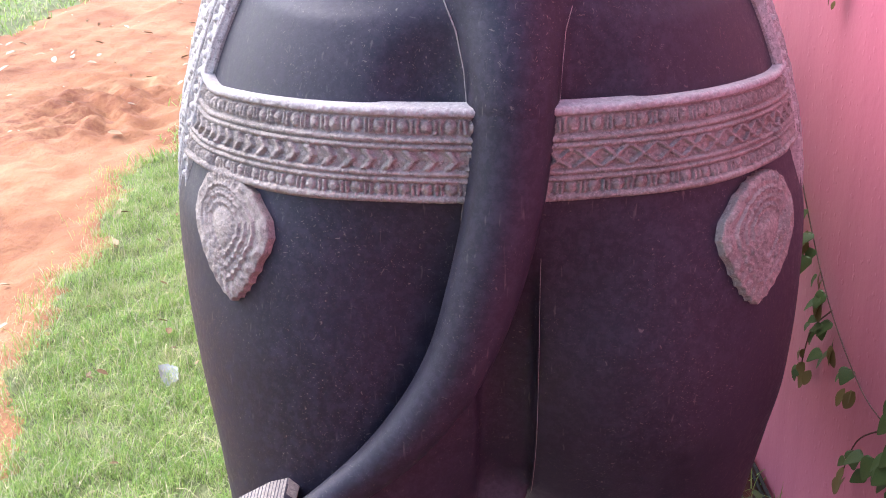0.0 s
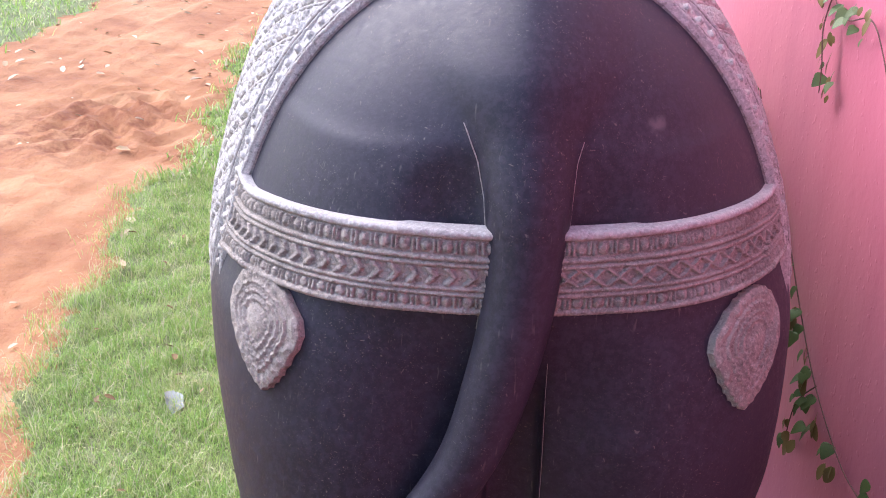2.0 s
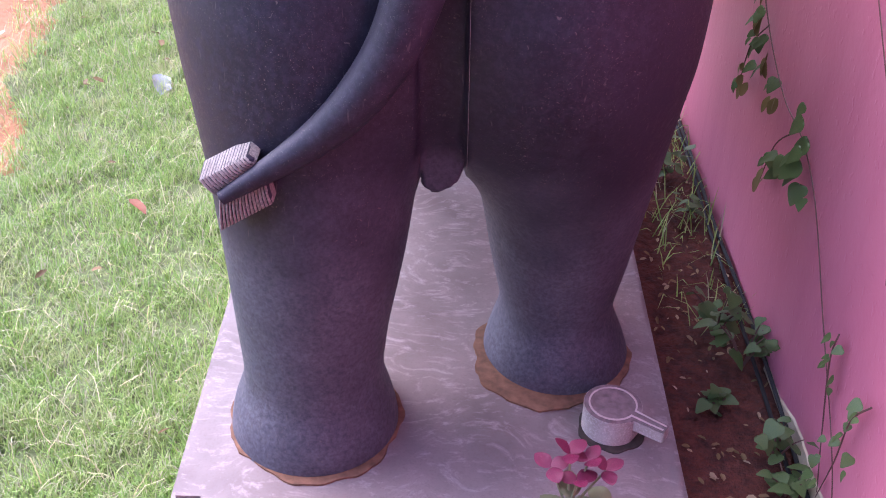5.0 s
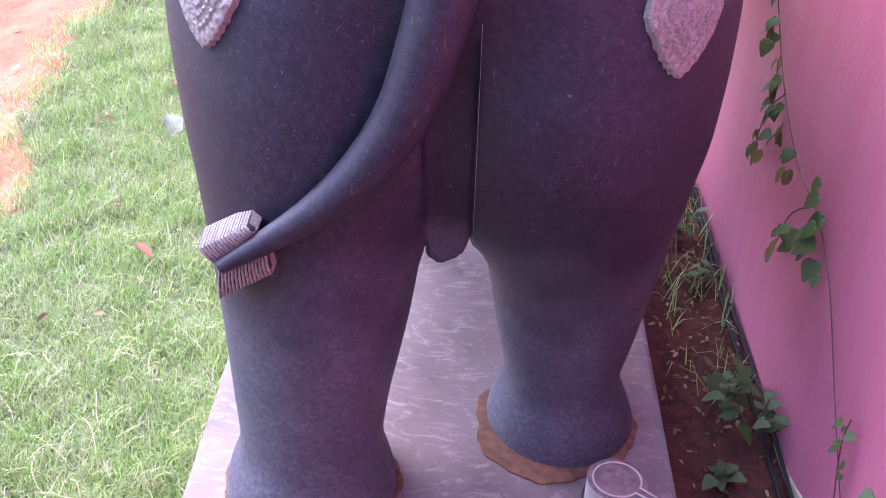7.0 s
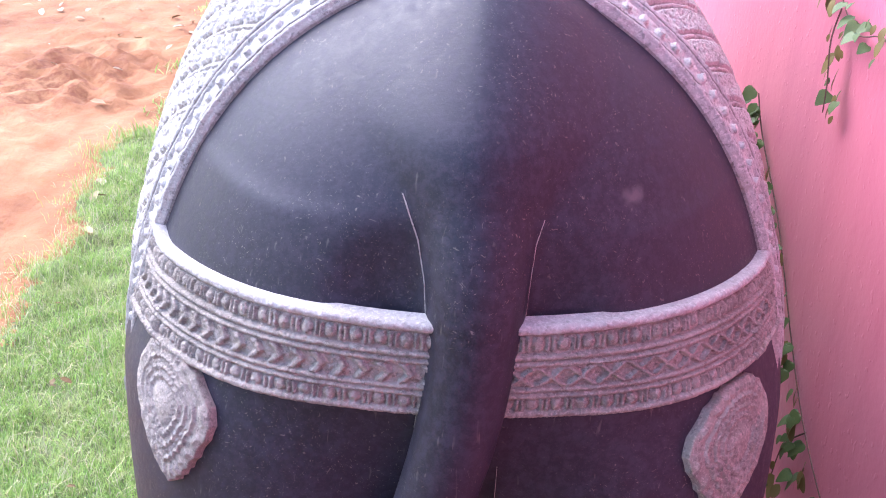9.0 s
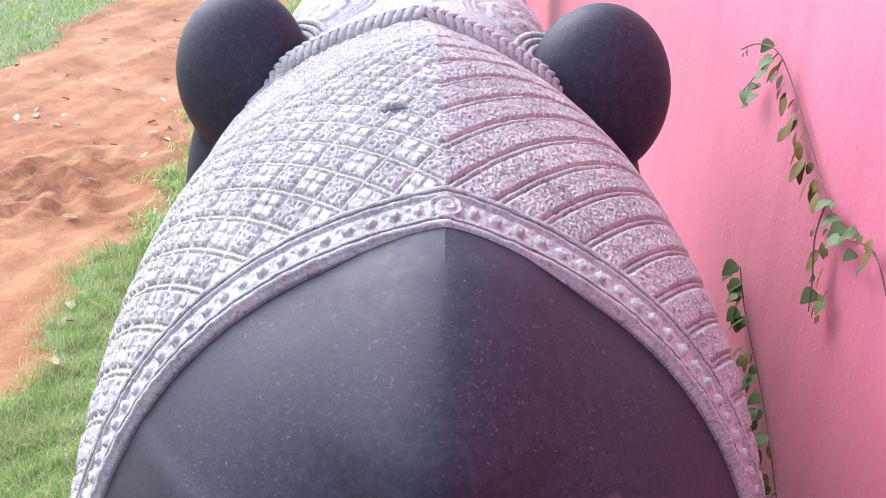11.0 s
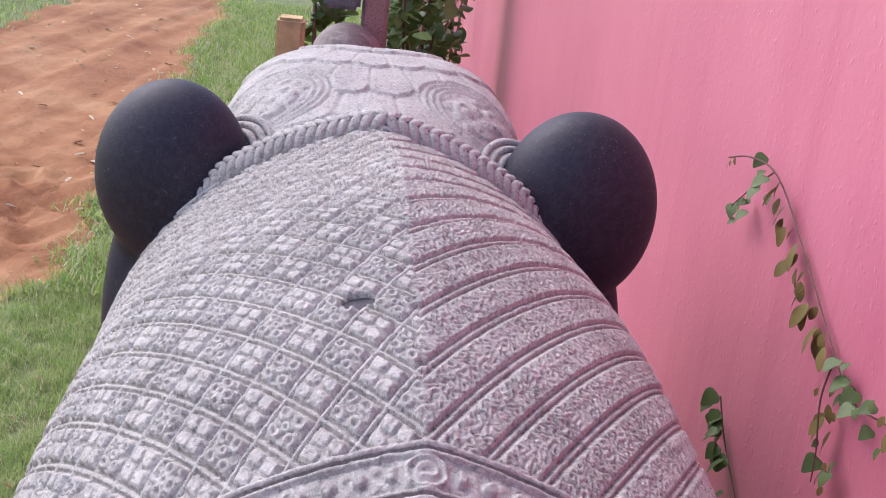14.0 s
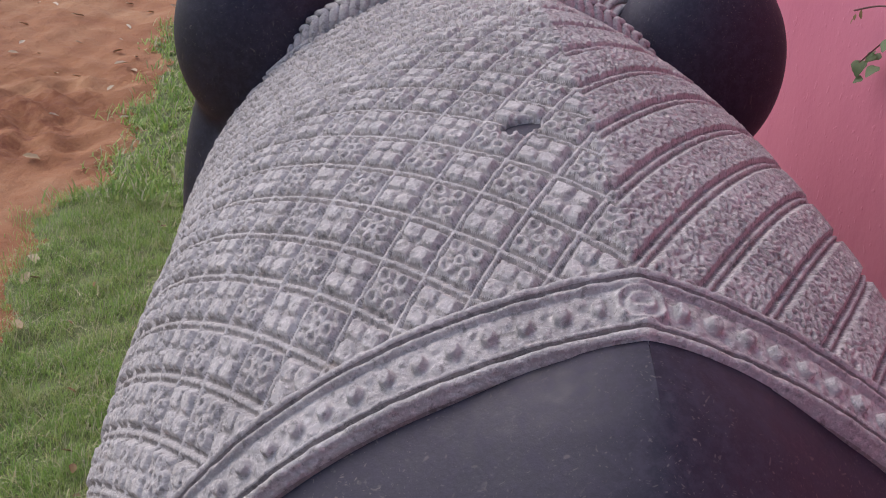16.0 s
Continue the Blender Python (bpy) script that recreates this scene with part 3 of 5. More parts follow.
    # 3: trenches, 5: low cell ground, both darkened to paint in their shade
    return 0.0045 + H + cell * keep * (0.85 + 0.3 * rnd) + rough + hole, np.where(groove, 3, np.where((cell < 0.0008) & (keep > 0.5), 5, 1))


def band_relief(S, Y, seed=9):
    """The border of the cloth: rolls along both edges and a row of studs."""
    v = (Y - (BAND0 - 0.006)) / (BAND1 + 0.006 - BAND0 + 0.006)
    roll = lambda c, w: np.sqrt(np.clip(1 - ((v - c) / w) ** 2, 0, 1))
    wide = BAND1 - BAND0 + 0.012
    H = 0.0062 + 0.0050 * roll(0.065, 0.065) + 0.0040 * roll(0.20, 0.04) + 0.0040 * roll(0.80, 0.045) + 0.0055 * roll(0.925, 0.065)
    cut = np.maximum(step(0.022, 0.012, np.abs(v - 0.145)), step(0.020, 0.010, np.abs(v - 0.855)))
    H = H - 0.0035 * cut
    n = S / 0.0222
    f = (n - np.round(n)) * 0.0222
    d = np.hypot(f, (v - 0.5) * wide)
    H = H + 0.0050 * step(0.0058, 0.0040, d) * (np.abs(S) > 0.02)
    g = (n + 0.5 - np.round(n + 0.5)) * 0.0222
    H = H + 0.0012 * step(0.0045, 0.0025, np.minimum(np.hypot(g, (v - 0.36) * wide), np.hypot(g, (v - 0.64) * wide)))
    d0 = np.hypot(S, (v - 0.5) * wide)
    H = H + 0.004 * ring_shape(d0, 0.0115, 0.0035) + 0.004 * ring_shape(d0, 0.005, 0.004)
    # cuts between the rolls take the stone darkened for dirt and shade
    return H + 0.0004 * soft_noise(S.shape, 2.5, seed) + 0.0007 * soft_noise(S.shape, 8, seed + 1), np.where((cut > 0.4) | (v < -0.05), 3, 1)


def belt_relief(T, V, seed=21):
    """The girdle across the rump. T: metres along it, V: 0 at its top edge to 1 at its foot."""
    roll = lambda c, w: np.sqrt(np.clip(1 - ((V - c) / w) ** 2, 0, 1))
    H = 0.006 + 0.0055 * roll(0.05, 0.055) + 0.0042 * roll(0.335, 0.035) + 0.0042 * roll(0.41, 0.032) + 0.0042 * roll(0.685, 0.032) + 0.0042 * roll(0.755, 0.032) + 0.0052 * roll(0.96, 0.045)

    def beads(c, half):
        n = T / 0.0215
        f = (n - np.round(n)) * 0.0215
        v = (V - c) * 0.078
        round_bead = 0.0042 * np.sqrt(np.clip(1 - (f / 0.0056) ** 2 - (v / (half * 0.078)) ** 2, 0, 1))
        g = np.abs(f)
        bar = 0.0036 * ((g > 0.0070) & (g < 0.0100)) * (np.abs(v) < half * 0.072)
        return round_bead + bar
    H = H + beads(0.20, 0.075) + beads(0.855, 0.07)
    v = V - 0.545
    near = lambda q, w: step(w, w * 0.6, np.abs(q - np.round(q)))
    chevron = near(T / 0.019 + np.abs(v) * 3.8, 0.22)
    lattice = np.maximum(near(T / 0.026 + v * 4.3, 0.13), near(T / 0.026 - v * 4.3, 0.13))
    inside = step(0.44, 0.452, V) * step(0.655, 0.643, V)
    H = H + inside * 0.0042 * np.where(T < 0, chevron, lattice)
    # bars of the clasps from which the drops hang
    c = np.abs(T) - 0.318
    H = H + 0.002 * (np.abs(c) < 0.011) * (np.abs(np.sin(c / 0.011 * 4.7)) > 0.45) * step(0.60, 0.64, V)
    return H + 0.0006 * soft_noise(T.shape, 2.2, seed) + 0.0007 * soft_noise(T.shape, 7, seed + 1)


def build_statue():
    st = Statue()
    P, F = surface_net(elephant, (-0.50, 0.86, 0.352), (0.50, 2.85, 1.70), 0.008)
    st.add(P, F, 0)
    # saddle cloth and its border; spacing widens down the flanks
    half = np.concatenate([np.arange(0, 0.40, 0.0012), np.arange(0.40, 0.62, 0.0022), np.arange(0.62, 0.94, 0.0035)])
    s = np.concatenate([-half[:0:-1], half])
    S, Y = np.meshgrid(s, np.concatenate([np.arange(BAND1 - 0.004, 1.58, 0.0012), np.arange(1.58, 1.962, 0.0020)]), indexing="ij")
    base, D = wrapped(S, Y, flank)
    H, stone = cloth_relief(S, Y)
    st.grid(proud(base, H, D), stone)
    S, Y = np.meshgrid(s, np.linspace(BAND0 - 0.010, BAND1 + 0.010, 64), indexing="ij")
    base, D = wrapped(S, Y, flank)
    edge = step(BAND0 - 0.010, BAND0 - 0.007, Y) * step(BAND1 + 0.010, BAND1 + 0.007, Y)
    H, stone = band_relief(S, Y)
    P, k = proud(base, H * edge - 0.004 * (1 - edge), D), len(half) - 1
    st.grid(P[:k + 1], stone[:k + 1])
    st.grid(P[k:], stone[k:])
    # the sharp keel of the rump, each slope on its own
    for side in (-1, 1):
        S, Y = np.meshgrid(side * np.linspace(0, 0.09, 40), np.linspace(1.075, 1.17, 40), indexing="ij")
        base, D = wrapped(S, Y, elephant)
        rim = step(0.09, 0.0, np.abs(S)) * step(1.075, 1.165, Y)
        st.grid(proud(base, 0.0030 * rim - 0.0012, D), 0)
    # girdle
    th = np.linspace(radians(-61), radians(60), 760)
    T, V = np.meshgrid(th, np.linspace(-0.04, 1.04, 100), indexing="ij")
    q = T / radians(66)
    top = 1.268 + 0.010 * q - 0.022 * q * q + 0.022 * step(0.74, 0.95, -q) + 0.006 * step(0.74, 0.95, q)
    foot = 1.181 + 0.011 * q - 0.010 * q ** 4
    O = np.stack([np.zeros_like(T), np.full_like(T, 1.35), top + (foot - top) * V], -1)
    D = np.stack([np.sin(T), -np.cos(T), np.zeros_like(T)], -1)
    base = meet(trunk_body_plain, O, D, 0.8)
    edge = step(-0.04, 0.0, V) * step(1.04, 1.0, V) * step(radians(60.5), radians(58), np.abs(T))
    # top lip gets the paler stone, its highlight put into the colour
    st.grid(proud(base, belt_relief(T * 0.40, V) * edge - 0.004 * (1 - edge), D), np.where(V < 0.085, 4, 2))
    # leaf-shaped drops under the girdle
    for side in (-1, 1):
        a, b = np.meshgrid(np.linspace(-1.12, 1.12, 200), np.linspace(-0.1, 1.08, 230), indexing="ij")
        Zp = 1.181 - 0.116 * b
        Tp = side * radians(39.6) - radians(0.4) - side * radians(4.4) * np.clip(b, 0, 1.1) + a * radians(8.6)
        O = np.stack([np.zeros_like(a), np.full_like(a, 1.35), Zp], -1)
        D = np.stack([np.sin(Tp), -np.cos(Tp), np.zeros_like(a)], -1)
        base = meet(trunk_body_plain, O, D, 0.8)
        tt = np.linspace(0, 1, 400)
        edge_a = np.concatenate([np.sin(tt * np.pi / 2), (1 - tt) ** 0.72])
        edge_b = np.concatenate([-0.44 * np.cos(tt * np.pi / 2), 0.60 * tt])
        turn = np.arctan2(edge_a, -edge_b)
        ang = np.arctan2(a, 0.42 - b)
        q = np.hypot(a, b - 0.42) / np.interp(np.abs(ang), turn, np.hypot(edge_a, edge_b))
        q = q + 0.035 * np.abs(np.sin(ang * 11))
        H = 0.0095 * step(1.02, 0.98, q) - 0.004 * step(0.97, 1.03, q)
        H += 0.0024 * ring_shape(q, 0.87, 0.10) * (0.5 + 0.5 * np.sin(ang * 22))
        for c in (0.70, 0.54, 0.40):
            H += 0.0028 * ring_shape(q, c, 0.05)
        H += 0.0018 * ring_shape(q, 0.62, 0.035) * (0.5 + 0.5 * np.sin(ang * 30))
        H += 0.003 * np.sqrt(np.clip(1 - (q / 0.3) ** 2, 0, 1))
        H += (0.00025 * soft_noise(a.shape, 2.5, 31 + side) + 0.0003 * soft_noise(a.shape, 7, 33 + side)) * (q < 1)
        st.grid(proud(base, H, D), 2)
    # ribbed brush of the tail, in two tufts
    for c in (((-0.262, 0.8545), (-0.205, 0.888), (-0.194, 0.881), (-0.2415, 0.833)), ((-0.2415, 0.827), (-0.1845, 0.854), (-0.1785, 0.8265), (-0.2425, 0.7865))):
        a, b = np.meshgrid(np.linspace(-0.03, 1.03, 150), np.linspace(-0.05, 1.05, 24), indexing="ij")
        w = ((1 - a) * (1 - b), a * (1 - b), a * b, (1 - a) * b)
        uu, zz = sum(k * q[0] for k, q in zip(w, c)), sum(k * q[1] for k, q in zip(w, c))
        edge = step(-0.03, 0.0, a) * step(1.03, 1.0, a) * step(-0.05, 0.0, b) * step(1.05, 1.0, b)
        yy = 0.965 - edge * (0.043 + 0.0030 * np.abs(np.sin(a * np.pi * 15 + 0.5 * b)) + 0.003 * np.sin(b * np.pi))
        # rib valleys use the black stone, so their shade is painted in
        st.grid(np.stack([uu, yy, zz], -1), np.where(np.abs(np.sin(a * np.pi * 15 + 0.5 * b)) < 0.42, 0, 2))
    # the hanging part of the tail, a tapered rod
    R = np.array(TAIL[3:])
    for _ in range(3):
        fine = np.linspace(0, len(R) - 1, 2 * len(R) - 1)
        R = np.stack([np.interp(fine, np.arange(len(R)), R[:, c]) for c in range(4)], -1)
        R[1:-1] = 0.25 * R[:-2] + 0.5 * R[1:-1] + 0.25 * R[2:]
    way = np.gradient(R[:, :3], axis=0)
    way /= np.linalg.norm(way, axis=-1, keepdims=True)
    side = np.cross(way, np.array([0.0, 1.0, 0.0]))
    side /= np.linalg.norm(side, axis=-1, keepdims=True)
    back = np.cross(side, way)
    turn = np.linspace(0, 2 * np.pi, 41)
    st.grid(R[:, None, :3] + (R[:, 3] + 0.0004)[:, None, None] * (np.cos(turn)[None, :, None] * side[:, None] + np.sin(turn)[None, :, None] * back[:, None]), 0)
    garland(st)
    headcloth(st)
    chisel_lines(st)
    P = np.concatenate(st.v)
    P[:, 0] += X0
    ob = mesh_object("elephant_statue", P.tolist(), st.f, [STONE, CARVED, BELT, GROOVE, LIT_LIP, RECESS], st.m)
    tagged(ob, "dark polished stone elephant with carved grey saddle cloth and girdle", "statue")


def trunk_body_plain(u, y, z):
    d = torso(u, y, z)
    d = smooth_min(d, column(u, y, z, LEG_L), 0.075)
    return smooth_min(d, column(u, y, z, LEG_R), 0.075)


def bead_shape(rows=5, cols=8):
    lat, lon = np.meshgrid(np.linspace(0.02, np.pi - 0.02, rows), np.linspace(0, 2 * np.pi, cols), indexing="ij")
    return np.stack([np.sin(lat) * np.cos(lon), np.sin(lat) * np.sin(lon), np.cos(lat)], -1)


def garland(st):
    """The thick twisted rope round the neck: a roll wound with two rows of slanting strands."""
    bead = bead_shape(6, 9)
    marks = np.arange(-0.285, 0.286, 0.0142)
    P, N = wrapped(marks, np.full_like(marks, 1.970), elephant_neck)
    A = np.gradient(P, axis=0)
    A /= np.linalg.norm(A, axis=-1, keepdims=True)
    B = np.cross(N, A)
    B /= np.linalg.norm(B, axis=-1, keepdims=True)
    B *= np.sign(B[:, 1:2])
    M = np.cross(A, B)
    M *= np.sign((M * N).sum(-1, keepdims=True))
    thick = 0.45 + 0.55 * step(0.285, 0.20, np.abs(marks))
    C = P + M * (0.006 * thick[:, None])
    turn = np.linspace(0, 2 * np.pi, 12)
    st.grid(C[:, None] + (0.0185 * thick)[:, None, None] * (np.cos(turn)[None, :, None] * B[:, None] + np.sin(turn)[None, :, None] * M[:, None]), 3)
    for i, s in enumerate(marks):
        for ang, lean in ((radians(150), 0.7), (radians(92), -0.55), (radians(45), 0.5)):
            out = np.cos(ang) * B[i] + np.sin(ang) * M[i]
            tang = -np.sin(ang) * B[i] + np.cos(ang) * M[i]
            d = tang * np.cos(lean) + A[i] * np.sin(lean) * (1 if s > 0 else -1)
            e = np.cross(out, d)
            k = thick[i]
            st.grid(C[i] + k * (out * 0.0185 + bead[..., 2:3] * d * 0.0155 + bead[..., 0:1] * e * 0.0078 + bead[..., 1:2] * out * 0.0045), 1)
    # smooth bead between the rope and the cloth
    fine = np.linspace(-0.30, 0.30, 120)
    P, N = wrapped(fine, np.full_like(fine, 1.952), flank)
    st.grid((P + N * 0.006)[:, None] + 0.0045 * (np.cos(turn)[None, :, None] * np.array([0.0, 1.0, 0.0]) + np.sin(turn)[None, :, None] * N[:, None]), 1)


def chisel_lines(st):
    """Pale scored lines where the tail and the thighs meet the rump."""
    T = np.array(TAIL)[::-1]
    z = np.linspace(1.16, 1.365, 60)
    u, r = np.interp(z, T[:, 2], T[:, 0]), np.interp(z, T[:, 2], T[:, 3])
    lower = np.linspace(0.80, 1.12, 40)
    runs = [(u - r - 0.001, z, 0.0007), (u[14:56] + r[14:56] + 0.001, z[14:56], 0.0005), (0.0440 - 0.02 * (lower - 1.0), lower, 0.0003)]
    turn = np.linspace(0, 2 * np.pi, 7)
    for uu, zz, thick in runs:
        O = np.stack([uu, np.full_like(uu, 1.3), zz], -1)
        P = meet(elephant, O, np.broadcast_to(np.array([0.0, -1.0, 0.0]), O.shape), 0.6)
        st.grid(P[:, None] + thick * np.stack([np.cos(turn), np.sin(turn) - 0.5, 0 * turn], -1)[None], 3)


def headcloth(st):
    """The carved cap behind the ears: a fan of petals and a ringed rosette on each side."""
    ph, Y = np.meshgrid(np.linspace(radians(-88), radians(88), 300), np.linspace(2.03, 2.56, 180), indexing="ij")
    O = np.stack([np.full_like(Y, -0.02), Y, np.full_like(Y, 1.33)], -1)
    D = np.stack([np.sin(ph), np.zeros_like(Y), np.cos(ph)], -1)
    base = meet(elephant_neck, O, D, 0.7)
    du, dy = (base[..., 0] + 0.045), (2.44 - base[..., 1])
    r, ang = np.hypot(du, dy), np.arctan2(du, dy)
    # overlapping tiers of feathers that fan out from the brow towards the neck
    H = np.full(r.shape, 0.0015)
    for n, (reach, count) in enumerate(((0.37, 4.2), (0.29, 4.6), (0.20, 3.6), (0.11, 2.6))):
        a = ang * count + 0.5 * (n % 2)
        fa = np.abs(a - np.round(a)) * 2
        edge = reach * (1 + 0.10 * np.sqrt(np.clip(1 - fa ** 2, 0, 1)))
        plate = 0.002 + 0.0016 * n + 0.0030 * np.clip((r - edge + 0.10) / 0.10, 0, 1) - 0.0022 * step(0.84, 0.96, fa)
        H = np.where(r < edge, plate, H)
    for side in (-1, 1):
        bx, by = du - side * 0.155 - 0.01, dy - 0.305
        d = np.hypot(bx, by * 1.1)
        leaf = np.maximum(step(0.034, 0.028, np.hypot(bx + side * 0.012, by - 0.012)), step(0.024, 0.019, np.hypot(bx - side * 0.026, by + 0.022)))
        ring = 0.002 + 0.0035 * np.clip(np.sin((d - 0.062) / 0.0105 * 2 * np.pi), 0, 1) * (d > 0.062) + 0.0045 * leaf * (d < 0.058) + 0.002 * (np.sin(bx * 210) * np.sin(by * 190) > 0.25) * (d < 0.058)
        H = np.where(d < 0.095, ring, H)
    H = H + 0.0006 * soft_noise(ph.shape, 2.2, 51) + 0.001 * soft_noise(ph.shape, 9, 52)
    st.grid(proud(base, H, D), 1)
    # ringed root of each ear
    for side in (-1, 1):
        face = Vector((side * 0.45, -0.70, 0.55)).normalized().to_track_quat("Z", "Y").to_matrix()
        for k in range(4):
            rr = 0.056 - 0.0125 * k
            t, p = np.meshgrid(np.linspace(0, 2 * np.pi, 44), np.linspace(0, 2 * np.pi, 9), indexing="ij")
            ring = np.stack([(rr + 0.0055 * np.cos(p)) * np.cos(t), (rr + 0.0055 * np.cos(p)) * np.sin(t), 0.0055 * np.sin(p) + 0.004 * k], -1)
            st.grid(np.array([side * 0.193 - 0.027, 2.045, 1.508]) + ring @ np.array(face).T, 1)


def elephant_neck(u, y, z):
    return smooth_min(torso(u, y, z), skull(u, y, z), 0.04)


build_statue()


# ---- plants ----
def leaf_mesh(name, mat, lobed=True, length=1.0, wide=1.0):
    """One leaf, its stalk end at the origin, lying along +y, cupped a little and bent down at its tip."""
    if lobed:
        out = [(0, 0.04), (0.14, -0.05), (0.30, -0.05), (0.42, 0.06), (0.47, 0.22), (0.42, 0.36), (0.36, 0.47), (0.30, 0.60), (0.20, 0.75), (0.10, 0.90), (0, 1.0)]
    else:
        out = [(0, 0), (0.10, 0.05), (0.20, 0.16), (0.27, 0.32), (0.29, 0.48), (0.26, 0.64), (0.19, 0.79), (0.09, 0.92), (0, 1.0)]
    out = [(x * wide, y) for x, y in out]
    bm = bmesh.new()
    droop = lambda y: -0.16 * y * y
    mid = [bm.verts.new((0, y * length, droop(y))) for _, y in out]
    for sgn in (-1, 1):
        inner = [mid[0]] + [bm.verts.new((sgn * x * 0.55 * length, y * length, droop(y) + 0.09 * x)) for x, y in out[1:-1]] + [mid[-1]]
        outer = [mid[0]] + [bm.verts.new((sgn * x * length, (y + 0.02) * length, droop(y) + 0.07 * x - 0.05 * math.sin(9 * y) * x)) for x, y in out[1:-1]] + [mid[-1]]
        for p, q in ((mid, inner), (inner, outer)):
            for i in range(len(out) - 1):
                keep = []
                for v in ([p[i], p[i + 1], q[i + 1], q[i]] if sgn > 0 else [q[i], q[i + 1], p[i + 1], p[i]]):
                    if v not in keep:
                        keep.append(v)
                if len(keep) > 2:
                    bm.faces.new(keep)
    me = bpy.data.meshes.new(name)
    bm.to_mesh(me)
    bm.free()
    me.materials.append(mat)
    me.polygons.foreach_set("use_smooth", np.ones(len(me.polygons), dtype=bool))
    return me


IVY = leaf_mesh("ivy_leaf", LEAF)
IVY_DRY = leaf_mesh("dry_leaf", YOUNG, False)
OVAL = leaf_mesh("oval_leaf", LEAF, False)


def tube(points, r0, r1, sides=6, steps=6):
    """A thin stem through points, smoothed, as a bmesh."""
    P = [Vector(p) for p in points]
    path = []
    for i in range(len(P) - 1):
        a, b, c, d = P[max(i - 1, 0)], P[i], P[i + 1], P[min(i + 2, len(P) - 1)]
        for k in range(steps):
            t = k / steps
            path.append(0.5 * ((2 * b) + (c - a) * t + (2 * a - 5 * b + 4 * c - d) * t * t + (3 * b - a - 3 * c + d) * t ** 3))
    path.append(P[-1])
    bm = bmesh.new()
    rings = []
    for i, p in enumerate(path):
        way = (path[min(i + 1, len(path) - 1)] - path[max(i - 1, 0)]).normalized()
        q = way.to_track_quat("Z", "Y")
        r = r0 + (r1 - r0) * i / (len(path) - 1)
        rings.append([bm.verts.new(p + q @ Vector((r * math.cos(2 * math.pi * j / sides), r * math.sin(2 * math.pi * j / sides), 0))) for j in range(sides)])
    for a, b in zip(rings, rings[1:]):
        for j in range(sides):
            bm.faces.new((a[j], a[(j + 1) % sides], b[(j + 1) % sides], b[j]))
    bm.faces.new(rings[0][::-1])
    bm.faces.new(rings[-1])
    return bm, path


def empty(name, at):
    ob = new(name)
    ob.location = at
    ob.empty_display_size = 0.05
    return ob


def hang(me, parent, at, size, yaw, pitch, roll):
    ob = new("leaf", me)
    ob.parent = parent
    ob.matrix_basis = Matrix.Translation(Vector(at) - parent.location) @ pose(0, 0, 0, pitch, roll, yaw) @ Matrix.Scale(size, 4)
    return ob


def shift(bm, off):
    bmesh.ops.translate(bm, verts=bm.verts, vec=-Vector(off))
    return bm


def wall_vine(label, stems, leaves, seed, scale=1.0, fine=0):
    """A creeper on the wall. stems: lists of (y, z, stand-off); leaves: (y, z, size, dry)."""
    rng = random.Random(seed)
    root = (WX, stems[0][-1][0], stems[0][-1][1])
    vine = tagged(empty("wall_creeper", root), label, "creeper", "creepers on the wall")
    for st in stems:
        bm, _ = tube([(WX - o, y, z) for y, z, o in st], 0.0014, 0.0009)
        part("stem", shift(bm, root), STEM, vine)
    more = [(y + rng.uniform(-0.02, 0.02), z + rng.uniform(-0.025, 0.02), size * rng.uniform(0.5, 0.85), dry) for y, z, size, dry in leaves]
    for k in range(fine):
        at = rng.uniform(0, 4)
        (ya, za, _), (yb, zb, _) = stems[0][int(at)], stems[0][int(at) + 1]
        f = at - int(at)
        leaves = leaves + [(ya + (yb - ya) * f + rng.uniform(-0.015, 0.015), za + (zb - za) * f + rng.uniform(-0.01, 0.015), rng.uniform(0.03, 0.05), k % 5 == 0)]
    more += [(y + rng.uniform(-0.025, 0.025), z + rng.uniform(-0.02, 0.015), size * rng.uniform(0.6, 0.9), dry) for y, z, size, dry in leaves if dry]
    for y, z, size, dry in leaves + more:
        me = IVY_DRY if dry else IVY
        # leaves hang off the wall, blade facing out and up
        hang(me, vine, (WX - rng.uniform(0.012, 0.028), y, z), size * (0.70 if dry else 0.54) * scale, 90 + rng.uniform(-35, 35) + (0 if dry else 20), rng.uniform(-85, -60) if dry else rng.uniform(-65, -25), rng.uniform(-30, 30))
    return vine


